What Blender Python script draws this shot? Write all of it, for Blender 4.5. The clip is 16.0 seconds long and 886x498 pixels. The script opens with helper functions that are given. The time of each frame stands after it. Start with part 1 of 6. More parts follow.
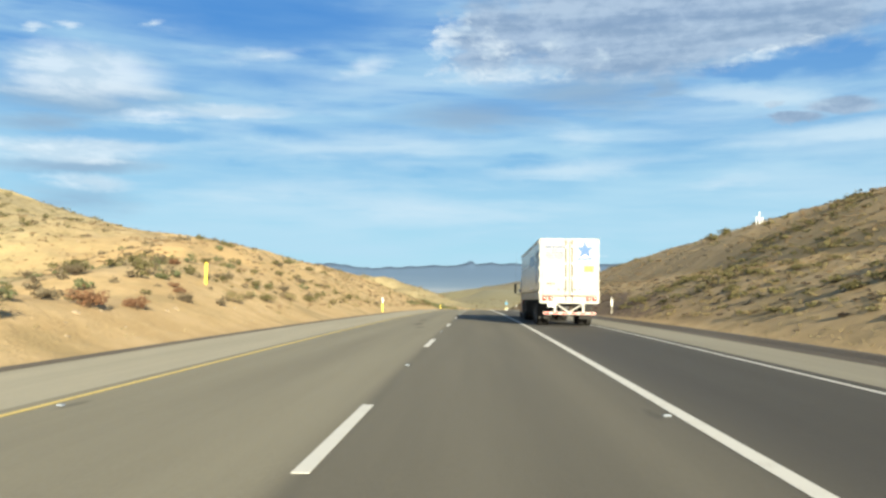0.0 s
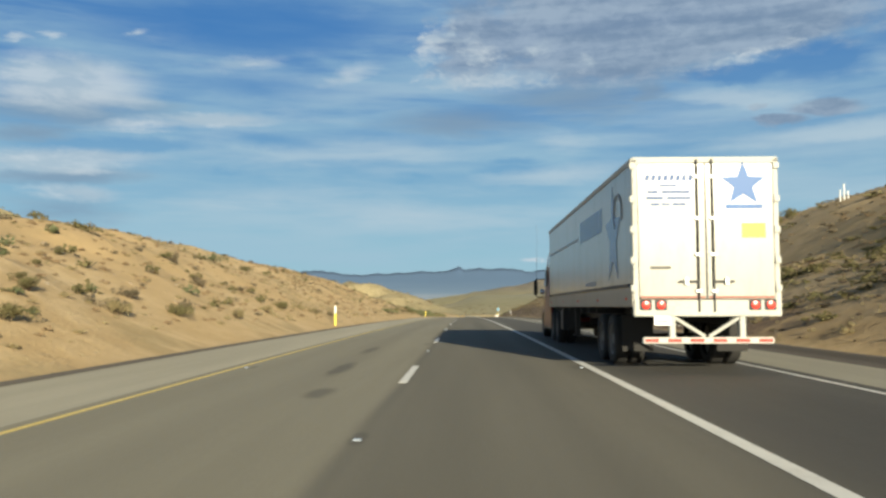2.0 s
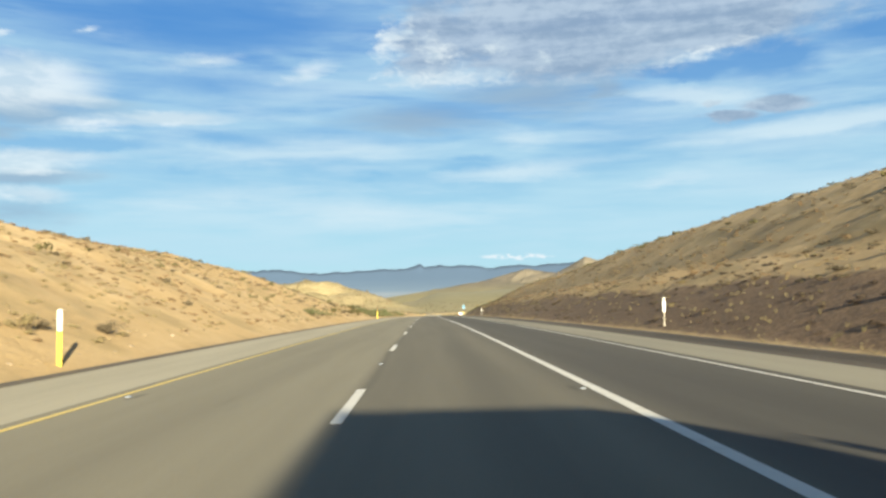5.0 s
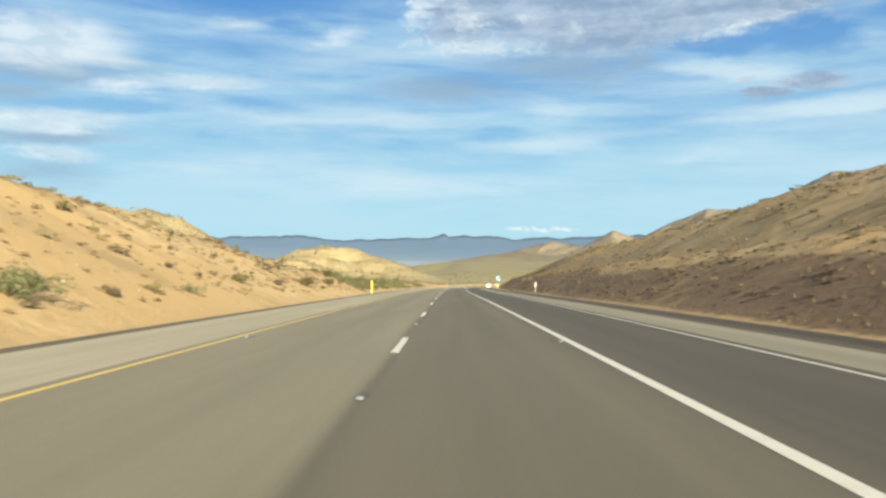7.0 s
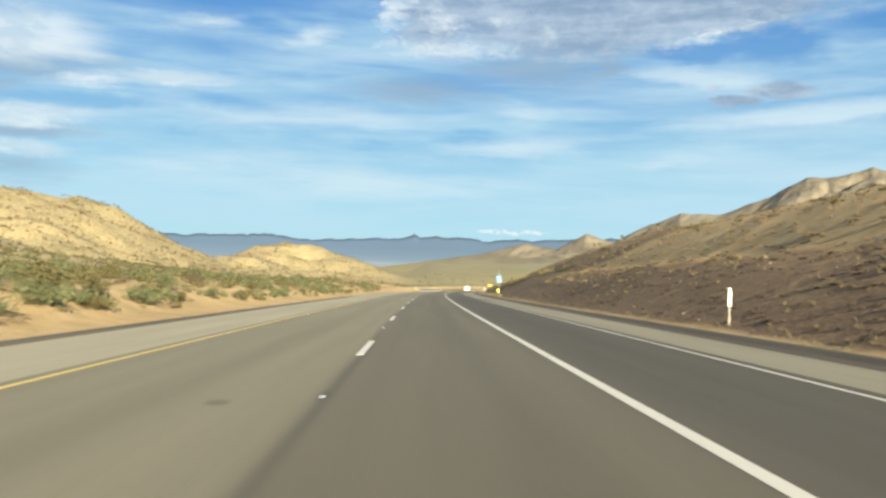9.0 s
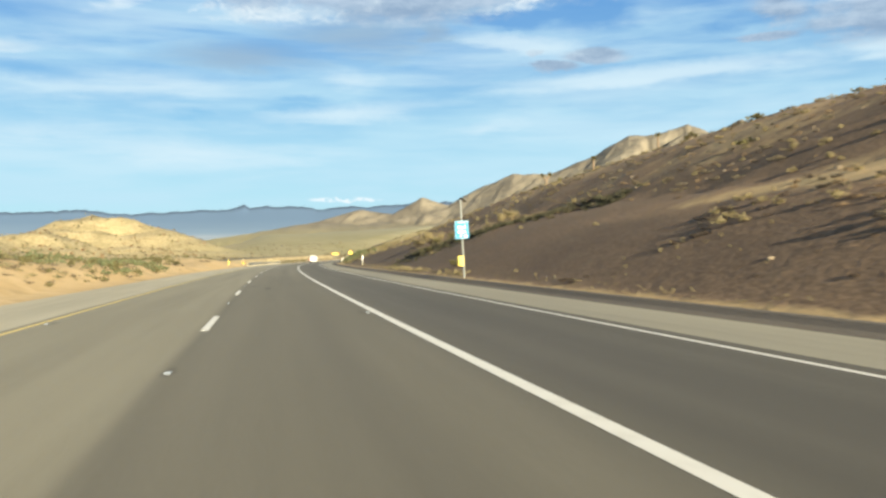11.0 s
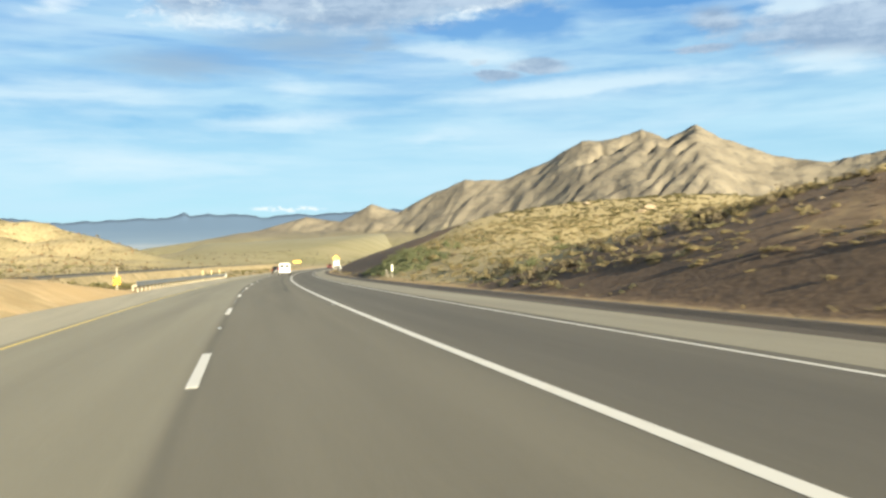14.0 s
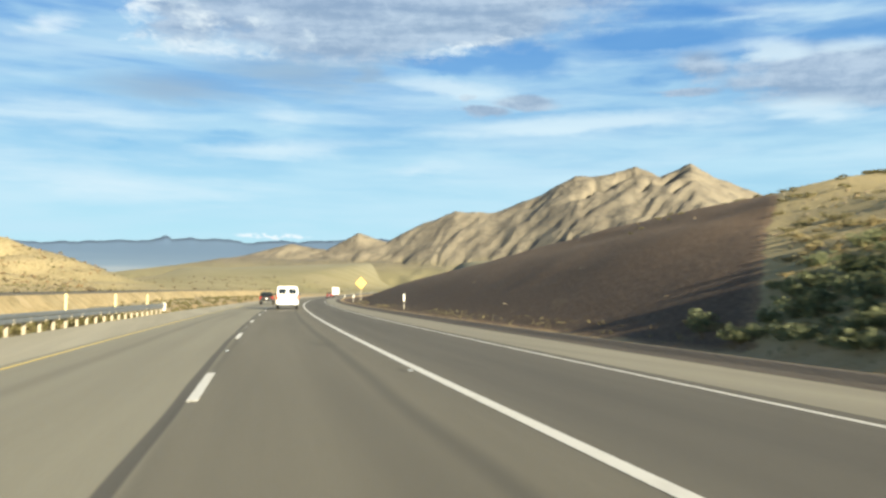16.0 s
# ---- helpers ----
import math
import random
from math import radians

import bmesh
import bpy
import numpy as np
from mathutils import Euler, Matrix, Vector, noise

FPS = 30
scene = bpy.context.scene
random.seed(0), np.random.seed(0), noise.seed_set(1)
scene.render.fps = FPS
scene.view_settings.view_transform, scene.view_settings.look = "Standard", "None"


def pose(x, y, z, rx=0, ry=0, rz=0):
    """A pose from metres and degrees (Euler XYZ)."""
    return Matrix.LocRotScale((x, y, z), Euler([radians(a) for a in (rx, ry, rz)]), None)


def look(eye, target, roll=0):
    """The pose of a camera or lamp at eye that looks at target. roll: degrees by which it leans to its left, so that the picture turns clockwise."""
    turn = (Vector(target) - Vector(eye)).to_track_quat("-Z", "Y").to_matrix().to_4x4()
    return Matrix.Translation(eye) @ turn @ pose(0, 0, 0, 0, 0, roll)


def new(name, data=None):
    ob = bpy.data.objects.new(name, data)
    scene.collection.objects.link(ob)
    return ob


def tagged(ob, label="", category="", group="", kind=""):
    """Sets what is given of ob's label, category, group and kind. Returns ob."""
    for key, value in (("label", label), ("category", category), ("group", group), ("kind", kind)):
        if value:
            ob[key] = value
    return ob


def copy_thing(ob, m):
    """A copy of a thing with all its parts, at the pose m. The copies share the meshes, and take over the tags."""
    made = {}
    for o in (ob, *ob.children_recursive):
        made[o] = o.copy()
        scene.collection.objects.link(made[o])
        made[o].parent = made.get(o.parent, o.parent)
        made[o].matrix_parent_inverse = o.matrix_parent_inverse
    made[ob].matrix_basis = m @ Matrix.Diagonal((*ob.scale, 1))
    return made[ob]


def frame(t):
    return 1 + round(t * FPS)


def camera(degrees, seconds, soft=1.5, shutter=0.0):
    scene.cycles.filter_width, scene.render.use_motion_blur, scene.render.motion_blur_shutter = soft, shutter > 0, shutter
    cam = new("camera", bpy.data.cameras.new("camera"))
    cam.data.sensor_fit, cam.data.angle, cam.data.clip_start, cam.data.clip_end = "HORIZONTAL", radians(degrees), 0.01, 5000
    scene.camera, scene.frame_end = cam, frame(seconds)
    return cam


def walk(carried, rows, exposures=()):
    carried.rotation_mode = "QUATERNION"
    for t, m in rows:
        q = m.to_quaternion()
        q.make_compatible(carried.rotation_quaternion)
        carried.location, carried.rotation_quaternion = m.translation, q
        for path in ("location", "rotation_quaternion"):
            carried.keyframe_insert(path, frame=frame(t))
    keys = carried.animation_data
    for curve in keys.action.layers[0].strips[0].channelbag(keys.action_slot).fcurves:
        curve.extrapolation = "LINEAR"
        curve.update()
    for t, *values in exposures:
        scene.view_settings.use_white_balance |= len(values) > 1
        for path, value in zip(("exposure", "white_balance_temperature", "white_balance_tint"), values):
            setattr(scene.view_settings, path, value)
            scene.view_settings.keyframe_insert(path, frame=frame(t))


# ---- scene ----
# ---- the walk: seconds, offset from the lane dashes, pitch, roll, yaw ----
EYE = 1.24
BENDS = ((150, 0), (400, 6e-4), (520, 4.5e-4), (850, 4.5e-4), (900, 0))
ALONG = np.arange(-3000.0, 6000.0, 2.0)
TURNED = np.cumsum(np.interp(ALONG, *zip(*BENDS)) * 2.0)
ASIDE = np.cumsum(np.tan(TURNED) * 2.0)


def drive(t):
    """How far along the road the camera stands at t seconds."""
    if t <= 4.7:
        return 10.95 * t
    if t <= 6.8:
        d = t - 4.7
        return 51.47 + 10.95 * d + 6.1 * d * d
    if t <= 12.0:
        return 101.4 + 36.35 * (t - 6.8)
    return 290.4 + 36.0 * (t - 12.0)


def road_x(y):
    """The lane dashes' sideways place at y: straight, then a wide bend to the right, then straight."""
    return np.interp(np.asarray(y, float), ALONG, ASIDE)


GRADES = ((-200, 0.0), (-60, 0.8), (20, 0.65), (50, 0.12), (108, -0.5), (150, -0.78), (200, -1.05), (290, -1.13), (434, -1.4), (560, -1.2), (700, -0.8), (1000, -0.3), (1400, 0))
FALL = np.cumsum(np.interp(ALONG, *zip(*GRADES)) * 0.02)
FALL -= np.interp(0.0, ALONG, FALL)


def road_z(y):
    """The road's height at y: over a crest and down into the valley."""
    return np.interp(np.asarray(y, float), ALONG, FALL)


def grade(y):
    return float(np.interp(y, *zip(*GRADES))) / 100


PATH = [
    (0.0, 1.21, 3.62, -0.69, 2.27),
    (0.5, 1.16, 5.48, -0.17, 2.77),
    (1.0, 1.08, 5.82, -0.82, 2.10),
    (1.5, 0.98, 4.36, 0.26, 1.64),
    (2.0, 0.98, 4.04, 0.13, 1.48),
    (2.5, 0.97, 4.48, -0.72, 1.17),
    (3.0, 0.94, 4.24, -1.28, 1.47),
    (3.5, 0.94, 3.69, -0.85, 1.92),
    (4.0, 0.98, 3.79, -0.34, 1.51),
    (4.5, 1.00, 3.98, 1.04, -0.25),
    (4.7, 0.99, 4.00, 1.20, -0.95),
    (5.4, 0.96, 3.40, 0.80, -1.30),
    (6.1, 0.93, 2.80, 0.00, -1.10),
    (6.8, 0.90, 2.25, -0.60, -0.40),
    (7.0, 0.90, 1.81, -0.76, 0.40),
    (7.5, 0.93, 1.35, -1.71, 0.92),
    (8.0, 1.00, 2.06, -1.24, 0.23),
    (8.5, 1.01, 2.21, -1.33, 0.46),
    (9.0, 1.03, 1.97, -1.61, -1.63),
    (9.5, 1.01, 0.85, -0.66, -6.19),
    (9.7, 1.01, 0.35, -0.30, -8.30),
    (10.4, 1.04, -0.20, 0.50, -11.40),
    (11.1, 1.06, -0.25, 1.20, -13.20),
    (11.8, 1.08, -0.20, 1.75, -15.00),
    (12.0, 1.08, 0.11, 1.93, -16.04),
    (12.5, 1.01, -0.26, 2.64, -17.82),
    (13.0, 0.85, -0.51, 2.39, -17.29),
    (13.5, 0.73, -0.90, 2.45, -17.30),
    (14.0, 0.57, 0.27, 1.44, -16.76),
    (14.5, 0.54, 0.73, 1.19, -17.29),
    (15.0, 0.52, 0.81, 1.05, -17.23),
    (15.5, 0.66, 0.83, 0.46, -17.45),
    (16.0, 0.79, 2.51, -0.43, -17.91),
]
LIGHT = ((0, -0.1, 6220), (0.5, -0.38, 6220), (1.0, -0.4, 6220), (1.5, -0.3, 6220), (2.0, -0.58, 6220), (2.5, -1.0, 6220), (3.0, -0.55, 6500), (3.5, -0.4, 6500), (4.0, -0.3, 6500),
         (4.6, -0.05, 6500), (9.5, -0.05, 6500), (12.0, 0.1, 6500), (13.5, 0.12, 6500), (15.0, 0.02, 6500), (16.0, 0.04, 6500))
cam = camera(56.0, 16.0, soft=2.7, shutter=0.15)
walk(cam, [(t, pose(float(road_x(drive(t))) + u, drive(t), float(road_z(drive(t))) + EYE, 90 + pitch, roll, yaw)) for t, u, pitch, roll, yaw in PATH],
     [(t, 1.3 + stops, kelvin, 6.5) for t, stops, kelvin in LIGHT])

# ---- light: low sun from behind, clouded sky ----
SUN = Vector((0.27, -0.926, 0.255)).normalized()
sun = new("sun", bpy.data.lights.new("sun", "SUN"))
sun.data.energy, sun.data.angle, sun.data.color = 5.6, radians(1.1), (1.0, 0.86, 0.61)
sun.matrix_world = look((0, 0, 60), Vector((0, 0, 60)) - SUN)
scene.view_settings.exposure = 1.3


class Nodes:
    """Short spelling for node trees."""

    def __init__(self, tree):
        self.t = tree
        tree.nodes.clear()

    def n(self, kind, ins=None, **props):
        node = self.t.nodes.new(kind)
        for k, v in props.items():
            setattr(node, k, v)
        for k, v in (ins or {}).items():
            self.put(node.inputs[k], v)
        return node

    def put(self, socket, v):
        if isinstance(v, bpy.types.NodeSocket):
            self.t.links.new(v, socket)
        else:
            socket.default_value = v

    def math(self, op, a, b=0.0, c=0.0, clamp=False):
        m = self.n("ShaderNodeMath", {0: a, 1: b, 2: c}, operation=op)
        m.use_clamp = clamp
        return m.outputs[0]

    def vmath(self, op, a, b=(0, 0, 0)):
        return self.n("ShaderNodeVectorMath", {0: a, 1: b}, operation=op).outputs[0]

    def noise(self, vec, scale, detail=4.0, rough=0.55, distort=0.0):
        return self.n("ShaderNodeTexNoise", {"Vector": vec, "Scale": scale, "Detail": detail, "Roughness": rough, "Distortion": distort}).outputs[0]

    def ramp(self, fac, stops):
        node = self.n("ShaderNodeValToRGB", {0: fac})
        e = node.color_ramp.elements
        while len(e) < len(stops):
            e.new(0.5)
        for el, (p, c) in zip(e, stops):
            el.position = p
            el.color = (*c, 1) if isinstance(c, tuple) else (c, c, c, 1)
        return node.outputs[0]

    def step(self, v, lo, hi):
        """0 below lo, 1 above hi, smooth between."""
        return self.n("ShaderNodeMapRange", {0: v, 1: lo, 2: hi, 3: 0.0, 4: 1.0}, interpolation_type="SMOOTHSTEP").outputs[0]

    def mix(self, fac, a, b, blend="MIX"):
        node = self.n("ShaderNodeMix", {0: fac}, data_type="RGBA", blend_type=blend)
        for s, v in ((6, a), (7, b)):
            self.put(node.inputs[s], v if isinstance(v, bpy.types.NodeSocket) else (*v, 1))
        return node.outputs[2]

    def xyz(self, v):
        return self.n("ShaderNodeSeparateXYZ", {0: v}).outputs

    def vec(self, x=0.0, y=0.0, z=0.0):
        return self.n("ShaderNodeCombineXYZ", {0: x, 1: y, 2: z}).outputs[0]


def build_sky():
    """Blue above, pale below, with streaks of cloud: bearing, elevation, half length, half depth, tilt in degrees, weight."""
    world = bpy.data.worlds.new("sky")
    world.use_nodes = True
    scene.world = world
    g = Nodes(world.node_tree)
    way = g.n("ShaderNodeTexCoord").outputs["Generated"]
    x, y, z = g.xyz(way)
    sky = g.n("ShaderNodeTexSky", sky_type="NISHITA", sun_disc=False, sun_elevation=math.asin(SUN.z),
              sun_rotation=math.atan2(SUN.x, SUN.y), altitude=900.0, air_density=1.0, dust_density=0.6, ozone_density=2.0)
    az = g.math("MULTIPLY", g.math("ARCTAN2", x, y), 57.2958)
    el = g.math("MULTIPLY", g.math("ARCSINE", z), 57.2958)
    banks = ((-26.07, 14.09, 5.24, 1.4, 0.9, 1.05),
        (-25.35, 14.99, 2.26, 0.78, -11.1, 0.8),
        (-17.35, 12.45, 3.96, 0.39, 2.2, 1.0),
        (-21.02, 11.89, 4.09, 0.39, 5.0, 0.7),
        (-25.93, 9.36, 5.79, 0.62, 2.9, 1.0),
        (-25.55, 7.29, 2.67, 0.43, -1.6, 0.9),
        (-28.97, 16.4, 1.05, 0.14, 10.1, 0.65),
        (-22.0, 17.52, 1.07, 0.16, 9.1, 0.65),
        (-26.54, 16.86, 0.75, 0.14, 8.9, 0.55),
        (-7.84, 15.76, 2.45, 0.47, 17.3, 0.5),
        (-14.77, 16.2, 3.04, 0.43, 6.3, 0.55))
    rims = ((1.68, 15.42, 4.6, 0.58, -1.4, 1.0),
        (-2.06, 17.92, 1.82, 0.78, 53.9, 1.0),
        (1.29, 17.28, 1.8, 0.78, -21.4, 0.85),
        (5.01, 17.4, 1.08, 0.54, 7.1, 0.7),
        (8.38, 16.38, 0.58, 0.54, -11.4, 0.7),
        (19.11, 16.11, 4.33, 0.35, 10.6, 0.6))
    bands = ((27.86, 10.96, 11.23, 0.58, 1.9, 1.0),
        (42.06, 11.29, 3.3, 0.62, -2.5, 1.0),
        (6.89, 9.04, 7.0, 0.58, 4.1, 0.8),
        (-5.6, 10.83, 6.66, 0.86, -0.2, 0.6),
        (-4.27, 6.55, 8.13, 1.01, -4.9, 0.62),
        (6.93, 11.2, 2.18, 0.62, -6.0, 0.6),
        (39.84, 15.15, 2.37, 0.58, -3.7, 1.05),
        (44.72, 14.86, 2.35, 0.43, -2.7, 0.7),
        (17.06, 13.28, 2.57, 0.35, -7.8, 0.6),
        (-8.36, 10.41, 10.01, 0.78, 2.4, 0.55),
        (-13.34, 7.47, 9.55, 0.86, 2.6, 0.55),
        (16.15, 7.96, 3.14, 0.47, 6.8, 0.55),
        (18.71, 13.37, 4.63, 0.54, -7.8, 0.95),
        (39.41, 17.33, 4.61, 0.54, -6.0, 0.6))
    shaded = ((-25.81, 12.63, 6.65, 1.17, 3.2, 0.8),
        (-28.08, 10.88, 3.71, 0.54, 6.3, 0.7),
        (-26.25, 8.3, 5.43, 0.54, 3.7, 0.85),
        (-25.78, 6.06, 3.98, 1.01, -2.6, 0.6),
        (-0.16, 12.62, 6.06, 1.01, 0.1, 0.75),
        (7.66, 14.16, 6.83, 1.24, -1.5, 0.75),
        (12.38, 14.24, 1.56, 0.78, -3.0, 0.85))
    deck = ((0.79, 17.91, 3.15, 2.41, 2.9, 0.8),
        (10.79, 18.33, 9.99, 2.8, 0.2, 1.15),
        (19.78, 17.67, 6.73, 1.32, 2.1, 1.0),
        (15.25, 21.92, 15.73, 4.28, -4.2, 1.2),
        (20.8, 11.84, 1.52, 0.35, -0.3, 0.9),
        (23.58, 12.35, 1.9, 0.47, -2.6, 0.95),
        (20.06, 12.88, 0.54, 0.19, -4.5, 0.8),
        (44.13, 13.06, 7.23, 1.56, -5.2, 1.1),
        (34.65, 12.76, 2.1, 0.27, -0.3, 0.9),
        (35.31, 14.25, 2.33, 0.78, -5.6, 0.7))
    gaps = ((-14.62, 18.71, 11.07, 1.63, 3.4, 0.8),
        (-14.27, 14.74, 6.05, 1.24, -0.8, 0.5),
        (-23.25, 10.38, 6.36, 0.51, 3.9, 0.95),
        (-13.49, 11.25, 4.21, 0.39, -6.5, 0.6),
        (17.61, 14.91, 3.13, 0.51, -5.2, 1.0),
        (23.22, 15.35, 3.83, 1.09, -1.4, 1.0),
        (3.39, 9.46, 2.71, 0.31, -0.7, 0.85),
        (-16.66, 9.01, 1.66, 0.31, 2.2, 0.6),
        (-3.81, 8.62, 1.76, 0.31, -1.1, 0.6))
    slots = ((3.7, 9.95, 1.95, 0.35, 0.2, 0.7),
        (-3.24, 8.91, 1.56, 0.35, -2.2, 0.7),
        (18.91, 15.23, 3.63, 0.51, 1.6, 0.9),
        (32.09, 16.11, 6.26, 0.86, 0.1, 1.0),
        (31.32, 13.62, 1.49, 0.35, -5.5, 0.5))
    drift = lambda sx, sy, w, detail=5.0, rough=0.55, twist=0.3: g.noise(g.vec(g.math("MULTIPLY", az, sx), g.math("MULTIPLY", el, sy), w), 1.0, detail, rough, twist)
    fine, puffs, streak = drift(0.75, 1.35, 0.0, 5.0, 0.65), drift(0.24, 0.75, 8.0, 6.0, 0.6), drift(0.13, 1.0, 5.0, 5.0, 0.55)
    wide, thin = drift(0.06, 0.42, 12.0, 7.0, 0.58), drift(0.045, 0.3, 3.7, 6.0, 0.52)
    bent = g.vec(g.math("MULTIPLY_ADD", g.math("SUBTRACT", puffs, 0.5), 4.0, az), g.math("MULTIPLY_ADD", g.math("SUBTRACT", streak, 0.5), 1.0, g.math("MULTIPLY_ADD", g.math("SUBTRACT", fine, 0.5), 0.55, el)), 0.0)

    def strokes(*lists):
        """How thick the streaks of these lists lie at a place, 0 to 1."""
        out = None
        for a, e, along, deep, tilt, weight in sum(lists, ()):
            m = g.n("ShaderNodeMapping", {"Vector": bent, "Location": (a, e, 0), "Rotation": (0, 0, radians(tilt)), "Scale": (along * 1.35, deep * 1.6, 1)}, vector_type="TEXTURE")
            s = g.math("MULTIPLY", g.n("ShaderNodeTexGradient", {0: m.outputs[0]}, gradient_type="SPHERICAL").outputs["Fac"], weight)
            out = s if out is None else g.math("MAXIMUM", out, s)
        return out

    def torn(s, by, amount, lo, hi):
        return g.step(g.math("MULTIPLY", g.math("MULTIPLY_ADD", g.math("SUBTRACT", by, 0.5), amount, s), g.step(s, 0.0, 0.12)), lo, hi)

    blue = g.mix(g.step(el, 1.0, 20.0), (3.2, 6.0, 7.4), (0.55, 2.3, 5.9))
    blue = g.mix(0.2, blue, sky.outputs[0])
    gaps = torn(strokes(gaps, slots), streak, 0.5, 0.05, 0.6)
    low = g.math("SUBTRACT", 1.0, g.step(el, 3.0, 14.0))
    veil = g.math("MULTIPLY_ADD", g.step(g.math("ADD", g.math("MULTIPLY", thin, 0.6), g.math("MULTIPLY", streak, 0.4)), 0.36, 0.64), 0.58, 0.05)
    veil = g.math("ADD", veil, g.math("MULTIPLY", low, 0.30), clamp=True)
    veil = g.math("MULTIPLY", veil, g.math("SUBTRACT", 1.0, g.math("MULTIPLY", gaps, 0.85)))
    colour = g.mix(veil, blue, (4.4, 6.4, 7.6))
    soft = g.math("MULTIPLY", g.math("MULTIPLY", g.step(wide, 0.46, 0.68), g.step(el, 2.5, 6.0)), g.math("SUBTRACT", 1.0, gaps))
    colour = g.mix(g.math("MULTIPLY", soft, 0.38), colour, (5.6, 7.0, 7.9))
    shade = torn(strokes(shaded), streak, 0.6, 0.05, 0.75)
    colour = g.mix(g.math("MULTIPLY", shade, 0.75), colour, (2.7, 3.8, 5.1))
    deck = torn(strokes(deck), g.math("ADD", g.math("MULTIPLY", fine, 0.4), g.math("MULTIPLY", puffs, 0.6)), 0.8, 0.06, 0.5)
    colour = g.mix(g.math("MULTIPLY", deck, 0.9), colour, g.mix(g.step(g.math("ADD", g.math("MULTIPLY", fine, 0.4), g.math("MULTIPLY", streak, 0.6)), 0.36, 0.64), (2.5, 3.4, 4.7), (4.2, 5.1, 6.3)))
    pale = torn(strokes(bands), streak, 0.8, 0.0, 0.8)
    colour = g.mix(g.math("MULTIPLY", pale, 0.7), colour, (5.9, 7.1, 7.9))
    bright = g.math("MAXIMUM", torn(strokes(banks), g.math("ADD", g.math("MULTIPLY", puffs, 0.4), g.math("MULTIPLY", streak, 0.6)), 1.0, 0.0, 0.7), torn(strokes(rims), drift(0.9, 1.9, 2.0, 5.0, 0.6, 0.6), 2.0, 0.0, 1.0))
    colour = g.mix(g.math("MULTIPLY", bright, 0.75), colour, g.mix(g.step(puffs, 0.40, 0.60), (5.6, 6.6, 7.4), (7.4, 8.0, 8.4)))
    heads = g.n("ShaderNodeMapping", {"Vector": bent, "Location": (6.4, 3.3, 0), "Scale": (3.0, 0.32, 1)}, vector_type="TEXTURE")
    heads = g.math("MULTIPLY", g.n("ShaderNodeTexGradient", {0: heads.outputs[0]}, gradient_type="SPHERICAL").outputs["Fac"], g.step(fine, 0.40, 0.58))
    colour = g.mix(g.math("MULTIPLY", g.step(heads, 0.05, 0.4), 0.8), colour, (7.6, 8.0, 8.4))
    colour = g.mix(g.step(el, 19.0, 42.0), colour, g.mix(0.93, colour, (0.3, 0.42, 0.72)))
    out = g.n("ShaderNodeBackground", {0: colour, 1: 0.05})
    g.n("ShaderNodeOutputWorld", {0: out.outputs[0]})


build_sky()


# ---- materials ----
def material(name, paint, rough=0.85, metal=0.0, bump=None, depth=0.02, coat=0.0, thin=0.0):
    """paint(g, place) gives the colour socket or a plain colour; bump(g, place) a height socket."""
    m = bpy.data.materials.new(name)
    m.use_nodes = True
    g = Nodes(m.node_tree)
    place = g.n("ShaderNodeTexCoord").outputs["Object"]
    b = g.n("ShaderNodeBsdfPrincipled", {"Roughness": rough, "Metallic": metal, "Coat Weight": coat})
    c = paint(g, place) if callable(paint) else (*paint, 1)
    g.put(b.inputs["Base Color"], c)
    if bump:
        node = g.n("ShaderNodeBump", {"Height": bump(g, place), "Distance": depth, "Strength": 0.9})
        g.t.links.new(node.outputs[0], b.inputs["Normal"])
    out = b.outputs[0]
    if thin:
        leaf = g.n("ShaderNodeBsdfTranslucent", {0: c})
        out = g.n("ShaderNodeMixShader", {0: thin, 1: out, 2: leaf.outputs[0]}).outputs[0]
    g.n("ShaderNodeOutputMaterial", {0: out})
    return m


def worn(a, b, scale=1.5, lo=0.4, hi=0.65):
    """A colour that drifts between a and b at two scales."""
    def paint(g, p):
        v = g.math("ADD", g.math("MULTIPLY", g.noise(p, scale, 4), 0.6), g.math("MULTIPLY", g.noise(p, scale * 13, 3), 0.4))
        return g.mix(g.step(v, lo, hi), a, b)
    return paint


